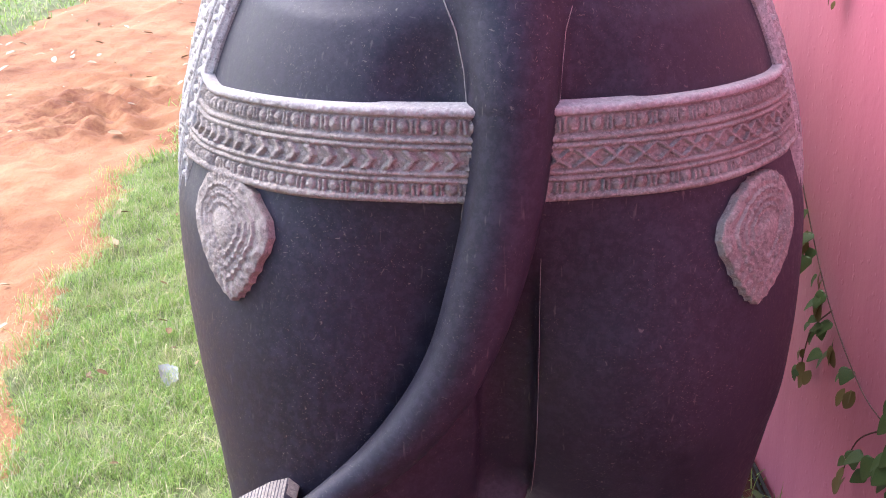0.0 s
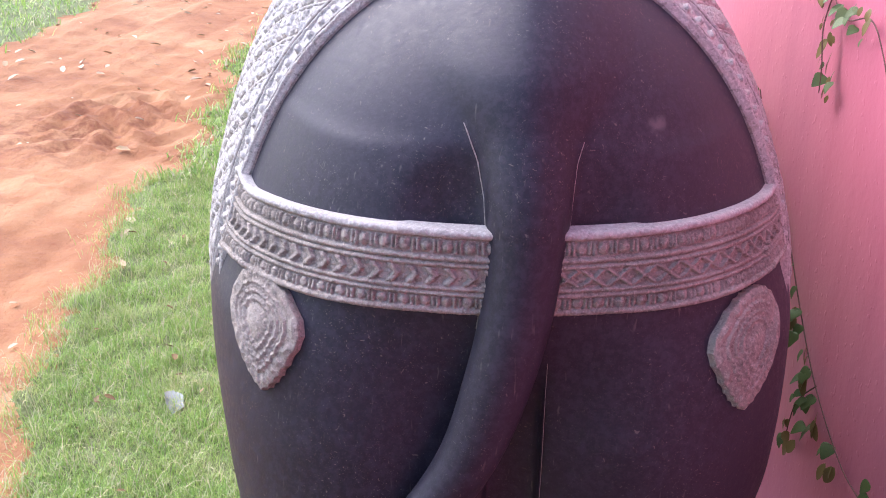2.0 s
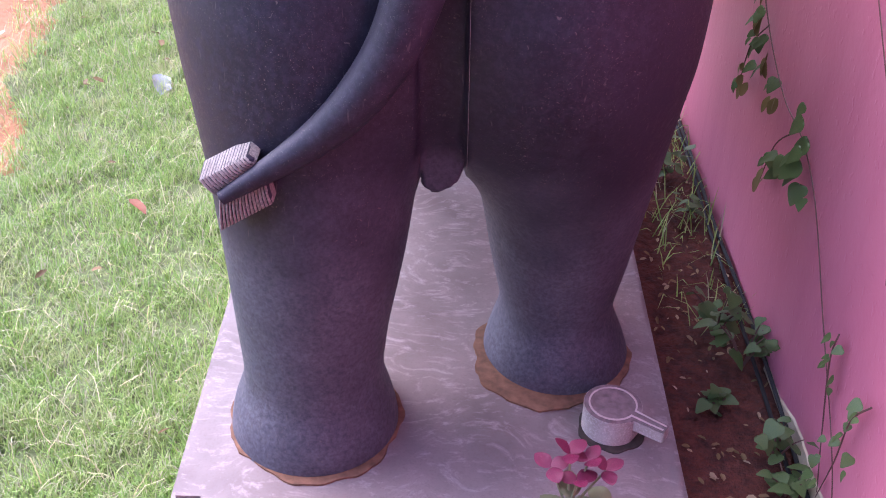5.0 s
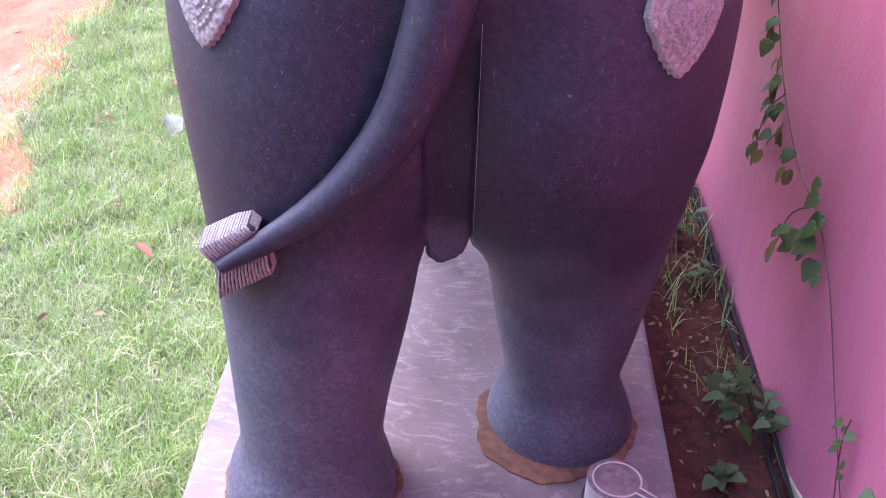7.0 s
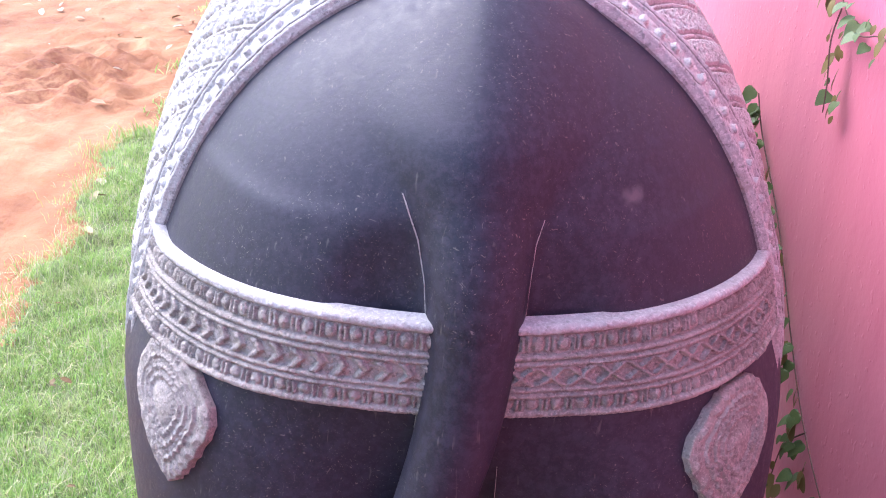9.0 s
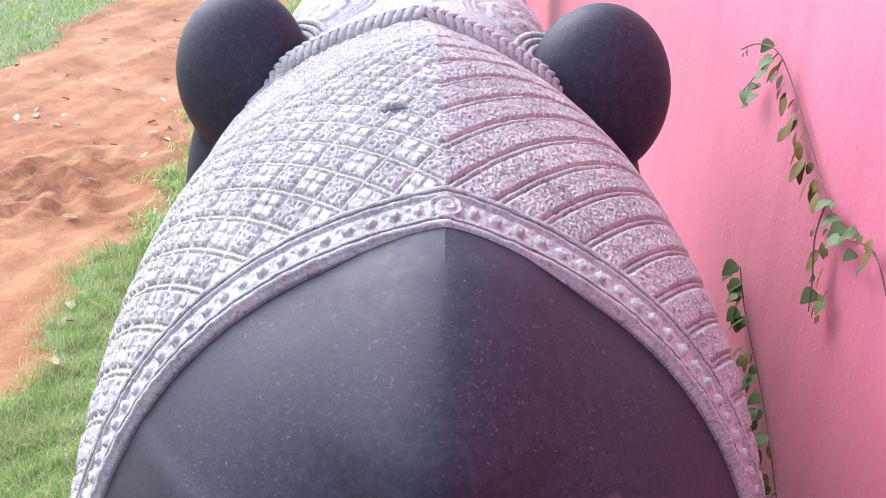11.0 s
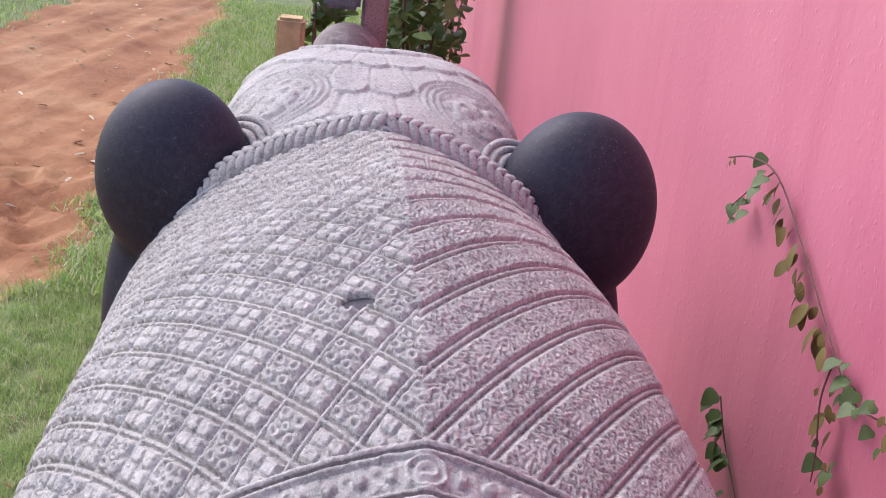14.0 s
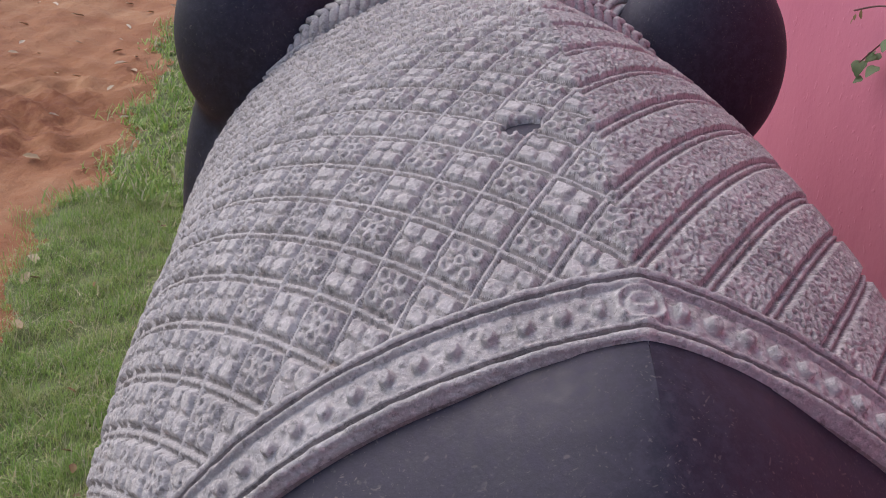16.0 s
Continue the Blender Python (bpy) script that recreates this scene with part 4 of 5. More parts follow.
wall_vine("young green creeper with drying brown leaves hanging on the pink wall",
          [[(2.225, 1.527, 0.03), (2.125, 1.553, 0.03), (2.035, 1.548, 0.02), (1.905, 1.475, 0.012), (1.805, 1.418, 0.01), (1.695, 1.372, 0.012), (1.585, 1.388, 0.014), (1.535, 1.35, 0.008), (1.478, 1.28, 0.006), (1.385, 1.14, 0.006), (1.235, 1.06, 0.006), (1.132, 0.985, 0.006), (0.995, 0.868, 0.006), (0.915, 0.74, 0.006)],
           [(1.745, 1.395, 0.02), (1.735, 1.35, 0.03), (1.715, 1.29, 0.03), (1.71, 1.25, 0.03)], [(2.055, 1.55, 0.02), (2.105, 1.51, 0.03), (2.145, 1.47, 0.04)]],
          [(2.115, 1.56, 0.045, 0), (2.065, 1.54, 0.05, 0), (2.095, 1.515, 0.045, 0), (2.15, 1.485, 0.05, 0), (2.175, 1.465, 0.045, 0), (2.125, 1.47, 0.04, 0), (2.22, 1.53, 0.02, 1),
           (2.015, 1.54, 0.05, 1), (1.985, 1.52, 0.055, 1), (1.955, 1.50, 0.05, 1), (1.925, 1.485, 0.055, 1), (1.89, 1.46, 0.055, 1), (1.86, 1.45, 0.05, 1), (1.835, 1.435, 0.06, 1), (1.805, 1.42, 0.06, 1), (1.78, 1.41, 0.055, 1),
           (1.735, 1.405, 0.045, 0), (1.715, 1.39, 0.05, 0), (1.69, 1.385, 0.05, 0), (1.67, 1.375, 0.045, 0), (1.635, 1.395, 0.04, 0), (1.585, 1.39, 0.04, 1), (1.625, 1.37, 0.035, 0),
           (1.75, 1.37, 0.03, 1), (1.735, 1.345, 0.035, 1), (1.72, 1.315, 0.055, 1), (1.725, 1.275, 0.05, 0), (1.7, 1.27, 0.04, 0), (1.715, 1.26, 0.03, 1)], 4)
wall_vine("slender green creeper climbing the pink wall from the soil",
          [[(2.1, 1.17, 0.012), (2.04, 1.11, 0.01), (1.87, 1.016, 0.01), (1.694, 0.878, 0.01), (1.56, 0.797, 0.012), (1.41, 0.743, 0.012), (1.29, 0.735, 0.012), (1.19, 0.685, 0.008), (1.06, 0.57, 0.006), (0.911, 0.445, 0.006), (0.84, 0.33, 0.006)],
           [(1.56, 0.80, 0.012), (1.615, 0.74, 0.02), (1.64, 0.66, 0.02)], [(1.32, 0.73, 0.012), (1.39, 0.67, 0.016), (1.43, 0.58, 0.016)]],
          [(2.1, 1.16, 0.035, 0), (2.07, 1.14, 0.04, 0), (2.04, 1.10, 0.045, 0), (1.98, 1.07, 0.035, 0), (1.92, 1.04, 0.03, 1), (1.87, 1.01, 0.04, 0), (1.82, 0.97, 0.03, 1), (1.76, 0.93, 0.04, 0), (1.7, 0.88, 0.03, 1), (1.66, 0.85, 0.045, 0),
           (1.58, 0.82, 0.045, 0), (1.6, 0.80, 0.04, 0), (1.56, 0.78, 0.045, 0), (1.59, 0.76, 0.04, 0), (1.62, 0.74, 0.04, 0), (1.54, 0.74, 0.05, 0), (1.64, 0.70, 0.035, 1), (1.62, 0.68, 0.045, 1), (1.65, 0.66, 0.04, 0), (1.52, 0.76, 0.04, 1), (1.46, 0.75, 0.04, 0), (1.41, 0.74, 0.04, 1),
           (1.28, 0.77, 0.05, 0), (1.26, 0.745, 0.06, 0), (1.24, 0.72, 0.06, 0), (1.27, 0.70, 0.06, 0), (1.31, 0.69, 0.05, 0), (1.34, 0.68, 0.045, 0), (1.23, 0.69, 0.05, 0), (1.38, 0.66, 0.04, 0), (1.41, 0.60, 0.04, 1)], 7, 1.25, 34)
wall_vine("small creeper with round leaves low on the pink wall",
          [[(0.83, 0.62, 0.02), (0.87, 0.56, 0.02), (0.90, 0.46, 0.01), (0.93, 0.36, 0.006)], [(0.97, 0.62, 0.02), (0.975, 0.57, 0.02), (0.96, 0.46, 0.01), (0.93, 0.37, 0.006)]],
          [(0.98, 0.61, 0.045, 0), (0.965, 0.60, 0.04, 0), (0.975, 0.575, 0.045, 0), (0.96, 0.555, 0.045, 0), (0.875, 0.57, 0.045, 0), (0.86, 0.60, 0.05, 0), (0.88, 0.53, 0.045, 0), (0.90, 0.50, 0.04, 0), (0.85, 0.52, 0.05, 0), (0.93, 0.44, 0.045, 0), (0.95, 0.39, 0.05, 0), (0.905, 0.42, 0.045, 0)], 9, 0.75)


def weed(at, label, n, height, size, seed, mesh=None):
    """A low plant: thin stems from one root, each with a few leaves."""
    rng = random.Random(seed)
    thing = tagged(empty("weed", at), label, "weed", "weeds along the wall")
    for _ in range(n):
        a, h, lean = rng.uniform(0, 6.28), height * rng.uniform(0.5, 1), rng.uniform(0.2, 0.7)
        tip = Vector((math.cos(a) * lean * h, math.sin(a) * lean * h, h))
        bm, path = tube([(0, 0, 0), tip * 0.5 + Vector((0, 0, 0.15 * h)), tip], 0.0018, 0.001, 5, 3)
        part("stem", bm, STEM, thing)
        for k in range(3):
            p = tip * (1 - 0.25 * k) + Vector((rng.uniform(-0.01, 0.01), rng.uniform(-0.01, 0.01), 0))
            hang(mesh or IVY, thing, Vector(at) + p, size * rng.uniform(0.4, 0.75), rng.uniform(0, 360), rng.uniform(-35, 20), rng.uniform(-25, 25))
    return thing


def ground_at(x, y):
    return float(ground_height(np.array(x), np.array(y)))


for k, (x, y, n, h, sz) in enumerate(((0.55, 2.05, 6, 0.10, 0.045), (0.53, 1.85, 6, 0.09, 0.04), (0.56, 1.7, 5, 0.08, 0.045), (0.54, 1.32, 7, 0.10, 0.05), (0.57, 1.24, 6, 0.09, 0.055), (0.51, 1.14, 4, 0.05, 0.045), (0.57, 1.02, 4, 0.10, 0.05), (0.575, 0.96, 4, 0.07, 0.05), (0.56, 2.3, 6, 0.12, 0.045), (0.55, 2.6, 7, 0.14, 0.05))):
    weed((x, y, ground_at(x, y)), "green broad-leaved weed at the foot of the wall", n, h, sz, 40 + k)

# ---- flowering plant before the plinth ----
PETAL = plain("magenta_bracts", (0.14, 0.010, 0.045), 0.5, 0.5, 45)
BRACT = leaf_mesh("bract", PETAL, False, 1.0, 1.35)
SUCCULENT = leaf_mesh("succulent_leaf", islands("grey_green_leaves", [(0.0, (0.11, 0.13, 0.08)), (0.6, (0.17, 0.19, 0.11)), (1.0, (0.26, 0.11, 0.10))], 0.5, 0.15), False, 1.0, 1.4)
STALK = plain("thorny_stem", (0.16, 0.17, 0.09), 0.7)


def crown_plant(at):
    rng = random.Random(12)
    thing = tagged(empty("flowering_plant", at), "low succulent shrub with magenta flowers and grey-green leaves", "plant")
    for i, (x, y, z) in enumerate(((0.0, 0.0, 0.27), (0.055, 0.02, 0.245), (-0.03, -0.01, 0.25), (0.03, -0.03, 0.22))):
        bm, _ = tube([(0, 0, 0), (x * 0.5, y * 0.5, z * 0.5), (x, y, z)], 0.007, 0.005, 7, 4)
        part("stem", bm, STALK, thing)
        for k in range(10):
            a = k * 2.4 + i
            hang(SUCCULENT, thing, Vector(at) + Vector((x, y, z - 0.010 * k)), 0.040 * rng.uniform(0.75, 1.15), math.degrees(a), rng.uniform(-10, 45), rng.uniform(-20, 20))
    for x, y, z in ((-0.022, 0.02, 0.30), (0.0, 0.028, 0.315), (0.022, 0.025, 0.308), (0.042, 0.02, 0.298), (0.008, 0.005, 0.295)):
        bm, _ = tube([(0, 0, 0.25), (x, y, z)], 0.0018, 0.0014, 5, 2)
        part("flower_stalk", bm, STALK, thing)
        for k in range(3):
            hang(BRACT, thing, Vector(at) + Vector((x, y, z)), 0.025 * rng.uniform(0.8, 1.15), rng.uniform(-30, 30) + 125 * k + 60, rng.uniform(5, 45), rng.uniform(-15, 15)).name = "petal"


crown_plant((0.226, 0.735, 0.28))

# ---- spouted stone lamp on the plinth ----
PALE = carved_stone("pale_soapstone", (0.26, 0.2, 0.195), (0.46, 0.39, 0.38), 0.3, 0.1)


def spout_outline(r, half, reach, n=36):
    a0 = math.asin(half / r)
    pts = [(r * math.cos(t), r * math.sin(t)) for t in (a0 + (2 * math.pi - 2 * a0) * k / n for k in range(n + 1))]
    return pts + [(reach, -half * 0.8), (reach, half * 0.8)]


def prism(bm, pts, z0, z1):
    lo, hi = [bm.verts.new((x, y, z0)) for x, y in pts], [bm.verts.new((x, y, z1)) for x, y in pts]
    n = len(pts)
    for i in range(n):
        bm.faces.new((lo[i], lo[(i + 1) % n], hi[(i + 1) % n], hi[i]))
    bm.faces.new(hi)
    bm.faces.new(lo[::-1])


def spouted_bowl():
    thing = tagged(empty("stone_lamp", (0.328, 1.055, PL)), "small round pale stone lamp with a pouring spout on the plinth", "lamp")
    bm = bmesh.new()
    prism(bm, spout_outline(0.043, 0.012, 0.043, 40)[:-2], 0.0, 0.046)
    bmesh.ops.bevel(bm, geom=[e for e in bm.edges if abs(e.verts[0].co.z - e.verts[1].co.z) < 1e-5], offset=0.003, segments=2, affect="EDGES")
    body = part("body", bm, PALE, thing)
    bm = bmesh.new()
    prism(bm, [(0.036, -0.012), (0.088, -0.009), (0.088, 0.009), (0.036, 0.012)], 0.024, 0.0455)
    bmesh.ops.bevel(bm, geom=list(bm.edges), offset=0.002, segments=2, affect="EDGES")
    sp = part("spout", bm, PALE, thing)
    bm = bmesh.new()
    outer, inner = spout_outline(0.036, 0.0075, 0.085), spout_outline(0.0335, 0.005, 0.0855)
    A, B = [bm.verts.new((x, y, 0.0462)) for x, y in outer], [bm.verts.new((x, y, 0.0478)) for x, y in outer]
    C, D = [bm.verts.new((x, y, 0.0478)) for x, y in inner], [bm.verts.new((x, y, 0.0462)) for x, y in inner]
    n = len(outer)
    for i in range(n):
        j = (i + 1) % n
        if i == n - 2:
            continue
        for p, q in ((A, B), (B, C), (C, D)):
            bm.faces.new((p[i], p[j], q[j], q[i]))
    part("rim_line", bm, plain("chalky_edge", (0.55, 0.45, 0.43), 0.9), thing, "pale chiselled line round the rim")
    bm = bmesh.new()
    prism(bm, spout_outline(0.0425, 0.0108, 0.0872), 0.0440, 0.0464)
    part("top_face", bm, plain("rubbed_soapstone", (0.2, 0.145, 0.15), 0.7, 0.3, 90), thing, "darker rubbed grey top face")
    thing.rotation_euler = (0, 0, radians(-36))


spouted_bowl()

# ---- mortar smeared round the feet ----
MORTAR = plain("brown_mortar", (0.17, 0.085, 0.052), 0.95, 0.35, 60)
for cx, cy, r in ((0.247, 1.216, 0.126), (-0.109, 1.054, 0.1285)):
    bm = bmesh.new()
    rng = random.Random(int(cx * 100))
    ring = []
    for k in range(90):
        t = k * 2 * math.pi / 90
        w = 1 + 0.035 * math.sin(3 * t + 7 * cx) + 0.025 * math.sin(7 * t + 1) + 0.012 * math.sin(17 * t) + rng.uniform(-0.008, 0.008)
        ring.append((cx + r * w * math.cos(t), cy + (r + 0.004) * w * math.sin(t)))
    prism(bm, ring, PL - 0.002, PL + 0.0035)
    tagged(solid("mortar_smear", bm, MORTAR), "thin brown mortar smear round the statue's foot", "mortar")
# thin dark brown disc that shows as a ring round the lamp's base
bm = bmesh.new()
prism(bm, [(0.329 + 0.050 * math.cos(k * 0.157) * (1 + 0.05 * math.sin(k * 0.9)), 1.050 + 0.050 * math.sin(k * 0.157) * (1 + 0.05 * math.sin(k * 1.3))) for k in range(40)], PL - 0.002, PL + 0.0025)
tagged(solid("dark_ring", bm, plain("dark_ring_brown", (0.045, 0.032, 0.026), 0.8, 0.4, 80)), "dark ring on the plinth round the stone lamp", "stain")

# ---- black water pipes along the foot of the wall ----
BLACK = plain("black_plastic", (0.014, 0.013, 0.014), 0.8)
for k, (o, h) in enumerate(((0.008, 0.010), (0.020, 0.006))):
    rng = random.Random(60 + k)
    bm, _ = tube([(WX - o + rng.uniform(-0.004, 0.004), y, ground_at(WX - o, y) + h + rng.uniform(0, 0.006)) for y in np.arange(0.4, 6.4, 0.25)], 0.0036, 0.0036, 8, 3)
    tagged(solid("black_pipe", bm, BLACK, True), "thin black plastic pipe along the foot of the wall", "pipe", "pipes along the wall")
# unpainted strip of plaster at the wall's foot
bm = bmesh.new()
rng = random.Random(5)
ys = np.arange(0.3, 1.26, 0.015)
top = [0.337 + 0.035 * min(1, (1.26 - y) * 4) + 0.006 * math.sin(y * 31) + rng.uniform(-0.002, 0.002) for y in ys]
lo = [bm.verts.new((WX - 0.003, y, 0.25)) for y in ys]
hi = [bm.verts.new((WX - 0.003, y, z)) for y, z in zip(ys, top)]
back = [bm.verts.new((WX + 0.002, y, z + 0.003)) for y, z in zip(ys, top)]
for i in range(len(ys) - 1):
    bm.faces.new((lo[i], hi[i], hi[i + 1], lo[i + 1]))
    bm.faces.new((hi[i], back[i], back[i + 1], hi[i + 1]))
tagged(solid("trim", bm, plain("bare_plaster", (0.5, 0.42, 0.3), 0.9)), "bare cream plaster where the pink paint stops", "trim", kind="structure")

# ---- litter ----
def scatter(name, label, category, n, place, size, mat, seed, lift=0.004, shape=None):
    """Many small curled bits lying on the ground, in one mesh."""
    rng = np.random.default_rng(seed)
    V, F = [], []
    for _ in range(n):
        x, y = place(rng)
        z = ground_at(x, y) + lift
        a, s = rng.uniform(0, 6.28), size * rng.uniform(0.5, 1.3)
        w = s * rng.uniform(0.3, 0.55)
        q = Matrix.Translation((x, y, z)) @ pose(0, 0, 0, rng.uniform(-25, 25), rng.uniform(-25, 25), math.degrees(a))
        pts = shape or ((-0.5, 0, 0), (-0.2, -0.5, 0.1), (0.25, -0.4, 0.12), (0.5, 0, 0.02), (0.2, 0.5, 0.1), (-0.25, 0.42, 0.12), (0, 0, 0.0))
        b = len(V)
        V += [tuple(q @ Vector((px * s, py * w, pz * s))) for px, py, pz in pts]
        F += [(b + i, b + (i + 1) % 6, b + 6) for i in range(6)]
    ob = mesh_object(name, V, F, [mat])
    return tagged(ob, label, category, kind="stuff")


scatter("leaf_litter", "dry brown leaves and chips on the soil bed", "litter", 420, lambda r: (r.uniform(0.44, 0.60), r.uniform(0.7, 3.4)), 0.014, DEAD, 3)
scatter("path_litter", "pale stones and scraps on the red track", "litter", 160, lambda r: (r.uniform(-3.4, -1.2), r.uniform(2.5, 14)), 0.07, islands("pale_scraps", [(0.0, (0.42, 0.28, 0.18)), (0.5, (0.55, 0.43, 0.32)), (1.0, (0.7, 0.62, 0.52))], 0.9), 8, 0.012)
scatter("turf_litter", "dead brown leaves lying in the grass", "litter", 40, lambda r: (r.uniform(-1.3, -0.35), r.uniform(1.0, 5)), 0.035, DEAD, 15, 0.035)

scrap = scatter("plastic_scrap", "crumpled scrap of white plastic on the grass", "litter", 1, lambda r: (-0.79, 2.84), 0.13, plain("white_plastic", (0.27, 0.29, 0.28), 0.5), 21, 0.02)
scrap["kind"] = "thing"
dry = scatter("fallen_leaf", "curled russet leaf lying on the grass", "leaf", 1, lambda r: (-0.68, 2.12), 0.13, plain("russet_leaf", (0.2, 0.06, 0.022), 0.7), 22, 0.05)
dry["kind"] = "thing"


# ---- grass ----
def lane_edge(x, y, rng):
    """Whether grass grows here: everywhere but on the wandering track, its edges frayed."""
    wob = 0.06 * np.sin(y * 1.7 + 0.5) + 0.05 * np.sin(y * 3.9 + 2.0) + 0.04 * np.sin(y * 9.1 + 1.0)
    lane = x + wob + 0.042 * y + rng.normal(0, 0.07, x.shape)
    return (lane > -1.12) | (lane < -2.95)


def grass(name, n, x0, x1, y0, y1, h, w, seed, label="short bright green turf with straw-coloured blades"):
    rng = np.random.default_rng(seed)
    x, y = rng.uniform(x0, x1, n), y0 + (y1 - y0) * rng.uniform(0, 1, n) ** 1.25
    tuft = np.sin(x * 13 + 3 * np.sin(y * 7)) * np.sin(y * 11 + 2 * np.sin(x * 9)) + rng.normal(0, 0.6, n)
    ok = lane_edge(x, y, rng) & (tuft > -0.62)
    x, y, tuft = x[ok], y[ok], tuft[ok]
    n = len(x)
    z = ground_height(x, y)
    a, lean = rng.uniform(0, 2 * np.pi, n), rng.uniform(0.35, 1.42, n)
    L = h * rng.uniform(0.5, 1.3, n) * (1 + 0.25 * np.clip(tuft, -1, 1))
    W = w * rng.uniform(0.7, 1.3, n)
    dx, dy = np.cos(a), np.sin(a)
    px, py = -dy * W / 2, dx * W / 2
    P = np.zeros((n, 5, 3))
    for i, (f, b) in enumerate(((0, 0), (0, 0), (0.55, 1), (0.55, 1), (1, 2))):
        out = L * np.sin(lean * (0.5 + 0.5 * f)) * f
        up = L * np.cos(lean * (0.3 + 0.7 * f)) * f
        s = (1 if i % 2 == 0 else -1) * (0 if i == 4 else 1) * (1 if b == 0 else 0.8)
        P[:, i] = np.stack([x + dx * out + px * s, y + dy * out + py * s, z + up - (0.004 if b == 0 else 0)], -1)
    k = np.arange(n)[:, None] * 5
    quads = (k + np.array([[0, 1, 3, 2]])).tolist()
    tips = (k + np.array([[2, 3, 4]])).tolist()
    return tagged(mesh_object(name, P.reshape(-1, 3).tolist(), quads + tips, [GRASS]), label, "grass", kind="stuff")


def straw(n, seed):
    """Long dry runners lying over the turf."""
    rng = np.random.default_rng(seed)
    V, F = [], []
    for _ in range(n):
        x, y = rng.uniform(-1.35, -0.32), rng.uniform(0.9, 6.0)
        a, bend, L = rng.uniform(0, 6.28), rng.uniform(-4, 4), rng.uniform(0.04, 0.12)
        b = len(V)
        for k in range(7):
            h = 0.03 + 0.018 * math.sin(k / 6 * 3.14) + 0.004 * rng.uniform(-1, 1)
            w = 0.0009 * (1 - 0.6 * k / 6)
            nx, ny = -math.sin(a), math.cos(a)
            V += [(x + nx * w, y + ny * w, ground_at(x, y) + h), (x - nx * w, y - ny * w, ground_at(x, y) + h)]
            x, y, a = x + math.cos(a) * L / 6, y + math.sin(a) * L / 6, a + bend * L / 6 * 3
        F += [(b + 2 * k, b + 2 * k + 1, b + 2 * k + 3, b + 2 * k + 2) for k in range(6)]
    tagged(mesh_object("dry_runners", V, F, [STRAW]), "pale dry grass runners lying over the turf", "grass", kind="stuff")


STRAW = islands("dry_straw", [(0.0, (0.5, 0.42, 0.24)), (0.6, (0.66, 0.58, 0.38)), (1.0, (0.46, 0.34, 0.18))], 0.8)
straw(900, 31)
grass("grass", 190000, -1.75, -0.28, 0.75, 5.2, 0.046, 0.0023, 1)
grass("bed_grass", 520, 0.47, 0.60, 1.35, 3.6, 0.075, 0.0026, 6, "sparse thin green weeds on the soil bed")
grass("grass_far", 70000, -2.3, 0.2, 5.0, 15.0, 0.07, 0.008, 2)
grass("grass_behind", 30000, -2.1, -0.62, -2.3, 0.85, 0.055, 0.006, 4)
grass("grass_across", 30000, -6.0, -2.6, -2.3, 3.0, 0.07, 0.009, 5)
grass("grass_beyond", 30000, -6.0, -2.6, 3.0, 18.0, 0.08, 0.011, 3)

# ---- garden at the far end ----
def carved_figure(at):
    """A small grey sculpture with a smooth round back, on a tall block."""
    thing = tagged(empty("garden_sculpture", at), "small domed grey stone sculpture on a tall block", "sculpture")
    part("block", boxed((-0.10, -0.10, 0), (0.10, 0.10, 1.24), 0.012), PLINTH, thing)
    bm = bmesh.new()
    bmesh.ops.create_uvsphere(bm, u_segments=24, v_segments=14, radius=0.112)
    bmesh.ops.translate(bm, verts=bm.verts, vec=(0, 0, 1.255))
    part("dome", bm, PLINTH, thing)
    part("upper_block", boxed((-0.085, 0.03, 1.40), (0.03, 0.14, 1.75), 0.012), carved_stone("dark_carved_stone", (0.10, 0.10, 0.115), (0.17, 0.17, 0.19), 0.5), thing)
    part("red_block", boxed((0.035, 0.05, 1.20), (0.12, 0.16, 1.75), 0.01), carved_stone("reddish_carved_stone", (0.26, 0.15, 0.14), (0.36, 0.23, 0.22), 0.5), thing)


carved_figure((-0.06, 4.0, ground_at(-0.06, 4.0)))
tagged(solid("boundary_post", boxed((-0.36, 5.0, 0), (-0.25, 5.12, 1.28), 0.012), plain("ochre_plaster", (0.52, 0.36, 0.2), 0.9, 0.3, 12)), "weathered ochre plastered post in the garden", "post")


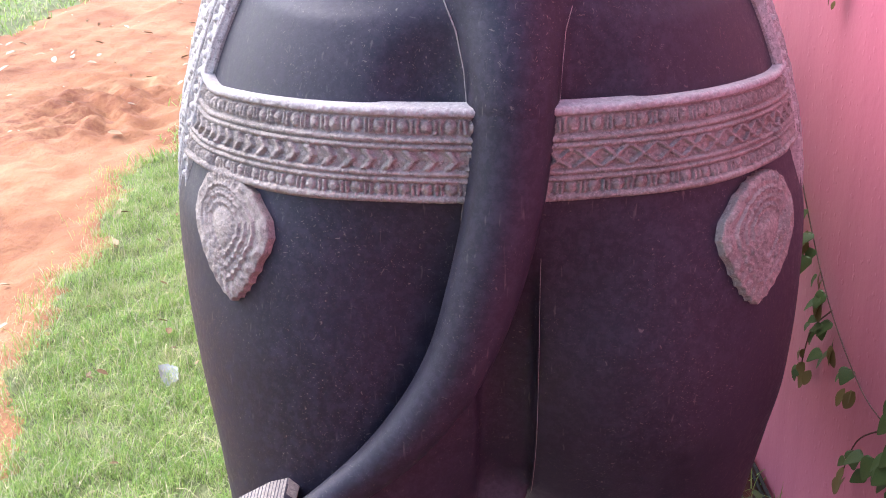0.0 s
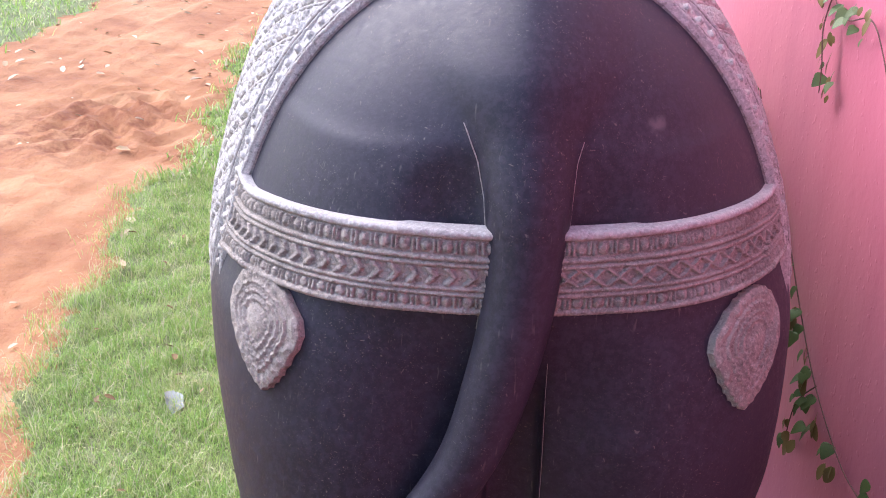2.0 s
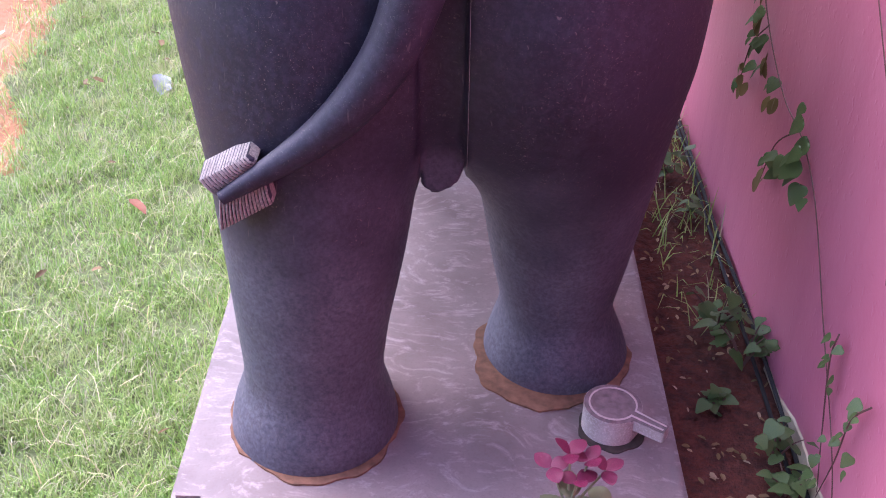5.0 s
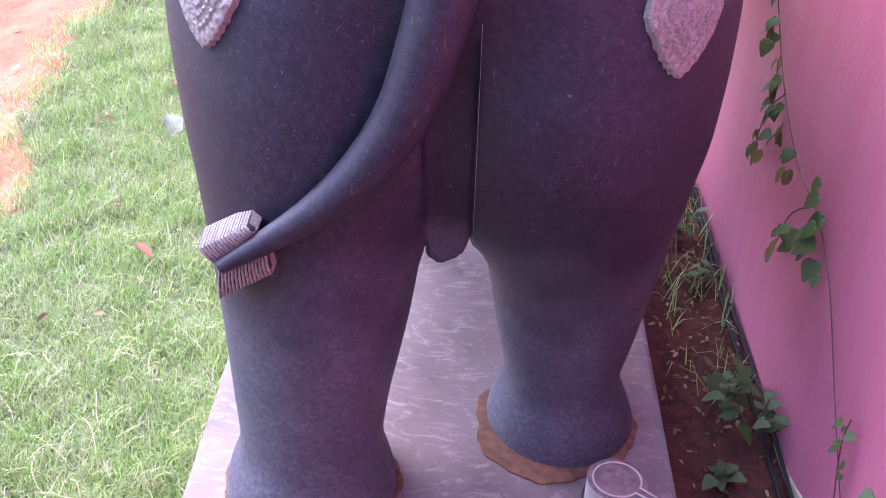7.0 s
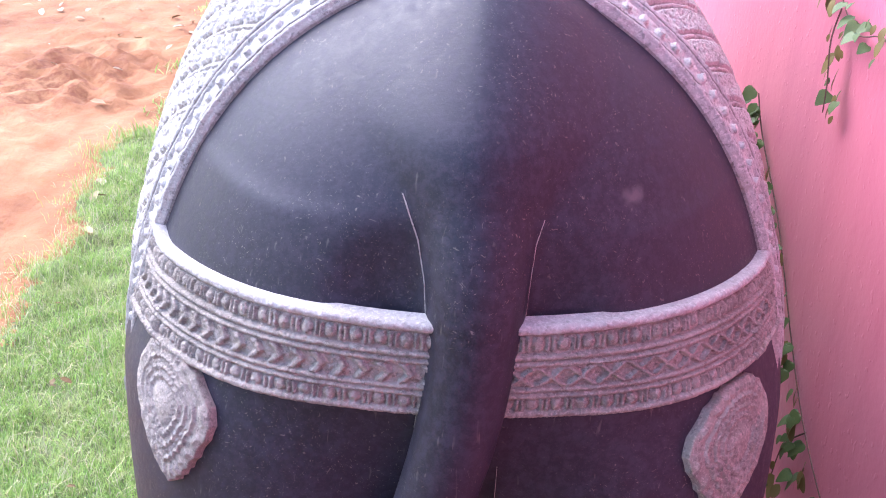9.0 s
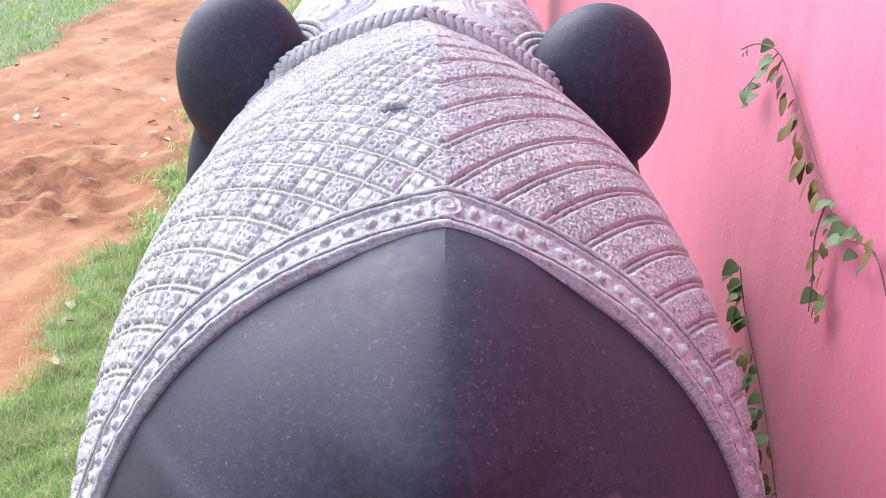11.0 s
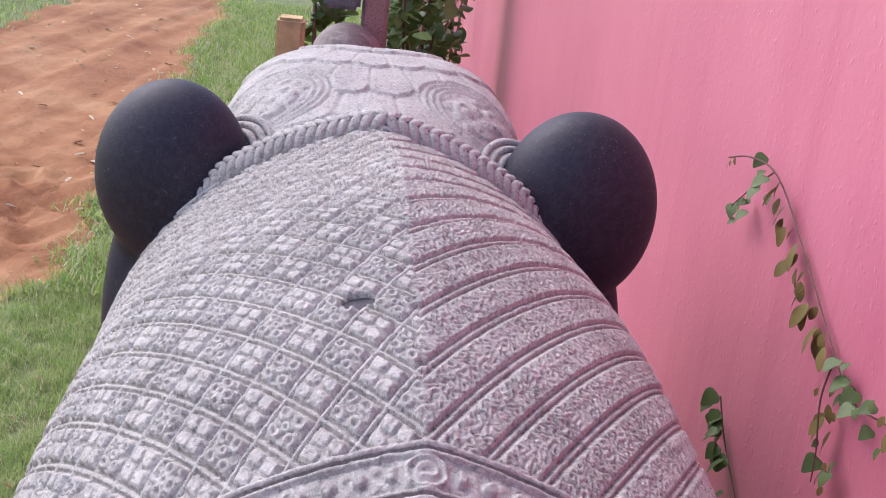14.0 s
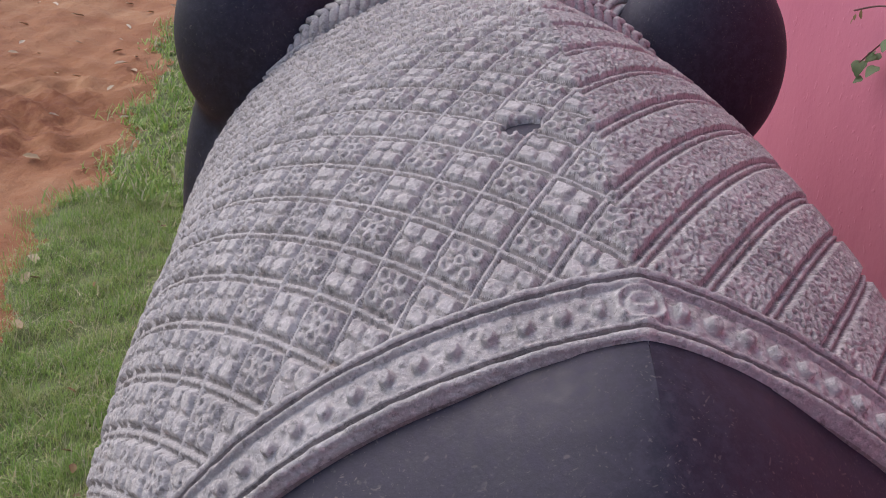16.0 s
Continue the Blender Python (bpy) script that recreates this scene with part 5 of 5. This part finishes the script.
def shrub(at, n, w, h, size, seed, label):
    rng = random.Random(seed)
    thing = tagged(empty("shrub", at), label, "shrub", "shrubs at the far end")
    for k in range(5):
        a = rng.uniform(0, 6.28)
        bm, _ = tube([(0, 0, 0), (0.3 * w * math.cos(a), 0.3 * w * math.sin(a), h * 0.5), (0.6 * w * math.cos(a), 0.6 * w * math.sin(a), h * 0.95)], 0.012, 0.004, 6, 3)
        part("branch", bm, STEM, thing)
    V, F = [], []
    src = [tuple(v.co) for v in OVAL.vertices]
    fac = [tuple(p.vertices) for p in OVAL.polygons]
    for _ in range(n):
        r, a, z = w * math.sqrt(rng.random()), rng.uniform(0, 6.28), h * rng.uniform(0.15, 1.05)
        m = Matrix.Translation((r * math.cos(a), r * math.sin(a), z)) @ pose(0, 0, 0, rng.uniform(-60, 30), rng.uniform(-40, 40), rng.uniform(0, 360)) @ Matrix.Scale(size * rng.uniform(0.6, 1.3), 4)
        b = len(V)
        V += [tuple(m @ Vector(p)) for p in src]
        F += [tuple(i + b for i in f) for f in fac]
    crown = mesh_object("crown", V, F, [LEAF])
    crown.parent = thing


shrub((0.22, 5.6, ground_at(0.22, 5.6)), 700, 0.22, 1.5, 0.09, 71, "leafy green shrub beside the wall")
shrub((0.30, 7.6, ground_at(0.3, 7.6)), 700, 0.3, 1.4, 0.1, 72, "dense green shrub beside the wall")
shrub((-0.18, 5.4, ground_at(-0.18, 5.4)), 300, 0.1, 1.45, 0.1, 73, "strappy dark green plant behind the sculpture")


def dried_creeper(at_y, n, seed, x=None):
    """Dry brown hanging stems with withered leaves on the wall's end."""
    rng = random.Random(seed)
    x = WX if x is None else x
    thing = tagged(empty("dried_creeper", (x, at_y, 0.3)), "withered brown creeper hanging on the wall", "creeper", "withered creepers")
    for k in range(n):
        y0 = rng.uniform(-0.35, 0.35)
        pts = [(-0.02 + rng.uniform(-0.01, 0.01), y0 + rng.uniform(-0.06, 0.06), z) for z in np.arange(0.0, 1.9, 0.3)]
        bm, path = tube(pts, 0.006, 0.004, 5, 3)
        part("stem", bm, YOUNG, thing)
        for p in path[::2]:
            hang(IVY_DRY, thing, Vector((x, at_y, 0.3)) + p, 0.07, rng.uniform(0, 360), rng.uniform(-90, -40), 0)


dried_creeper(7.4, 5, 81, WX + 0.12)
dried_creeper(9.5, 6, 82, WX + 0.12)
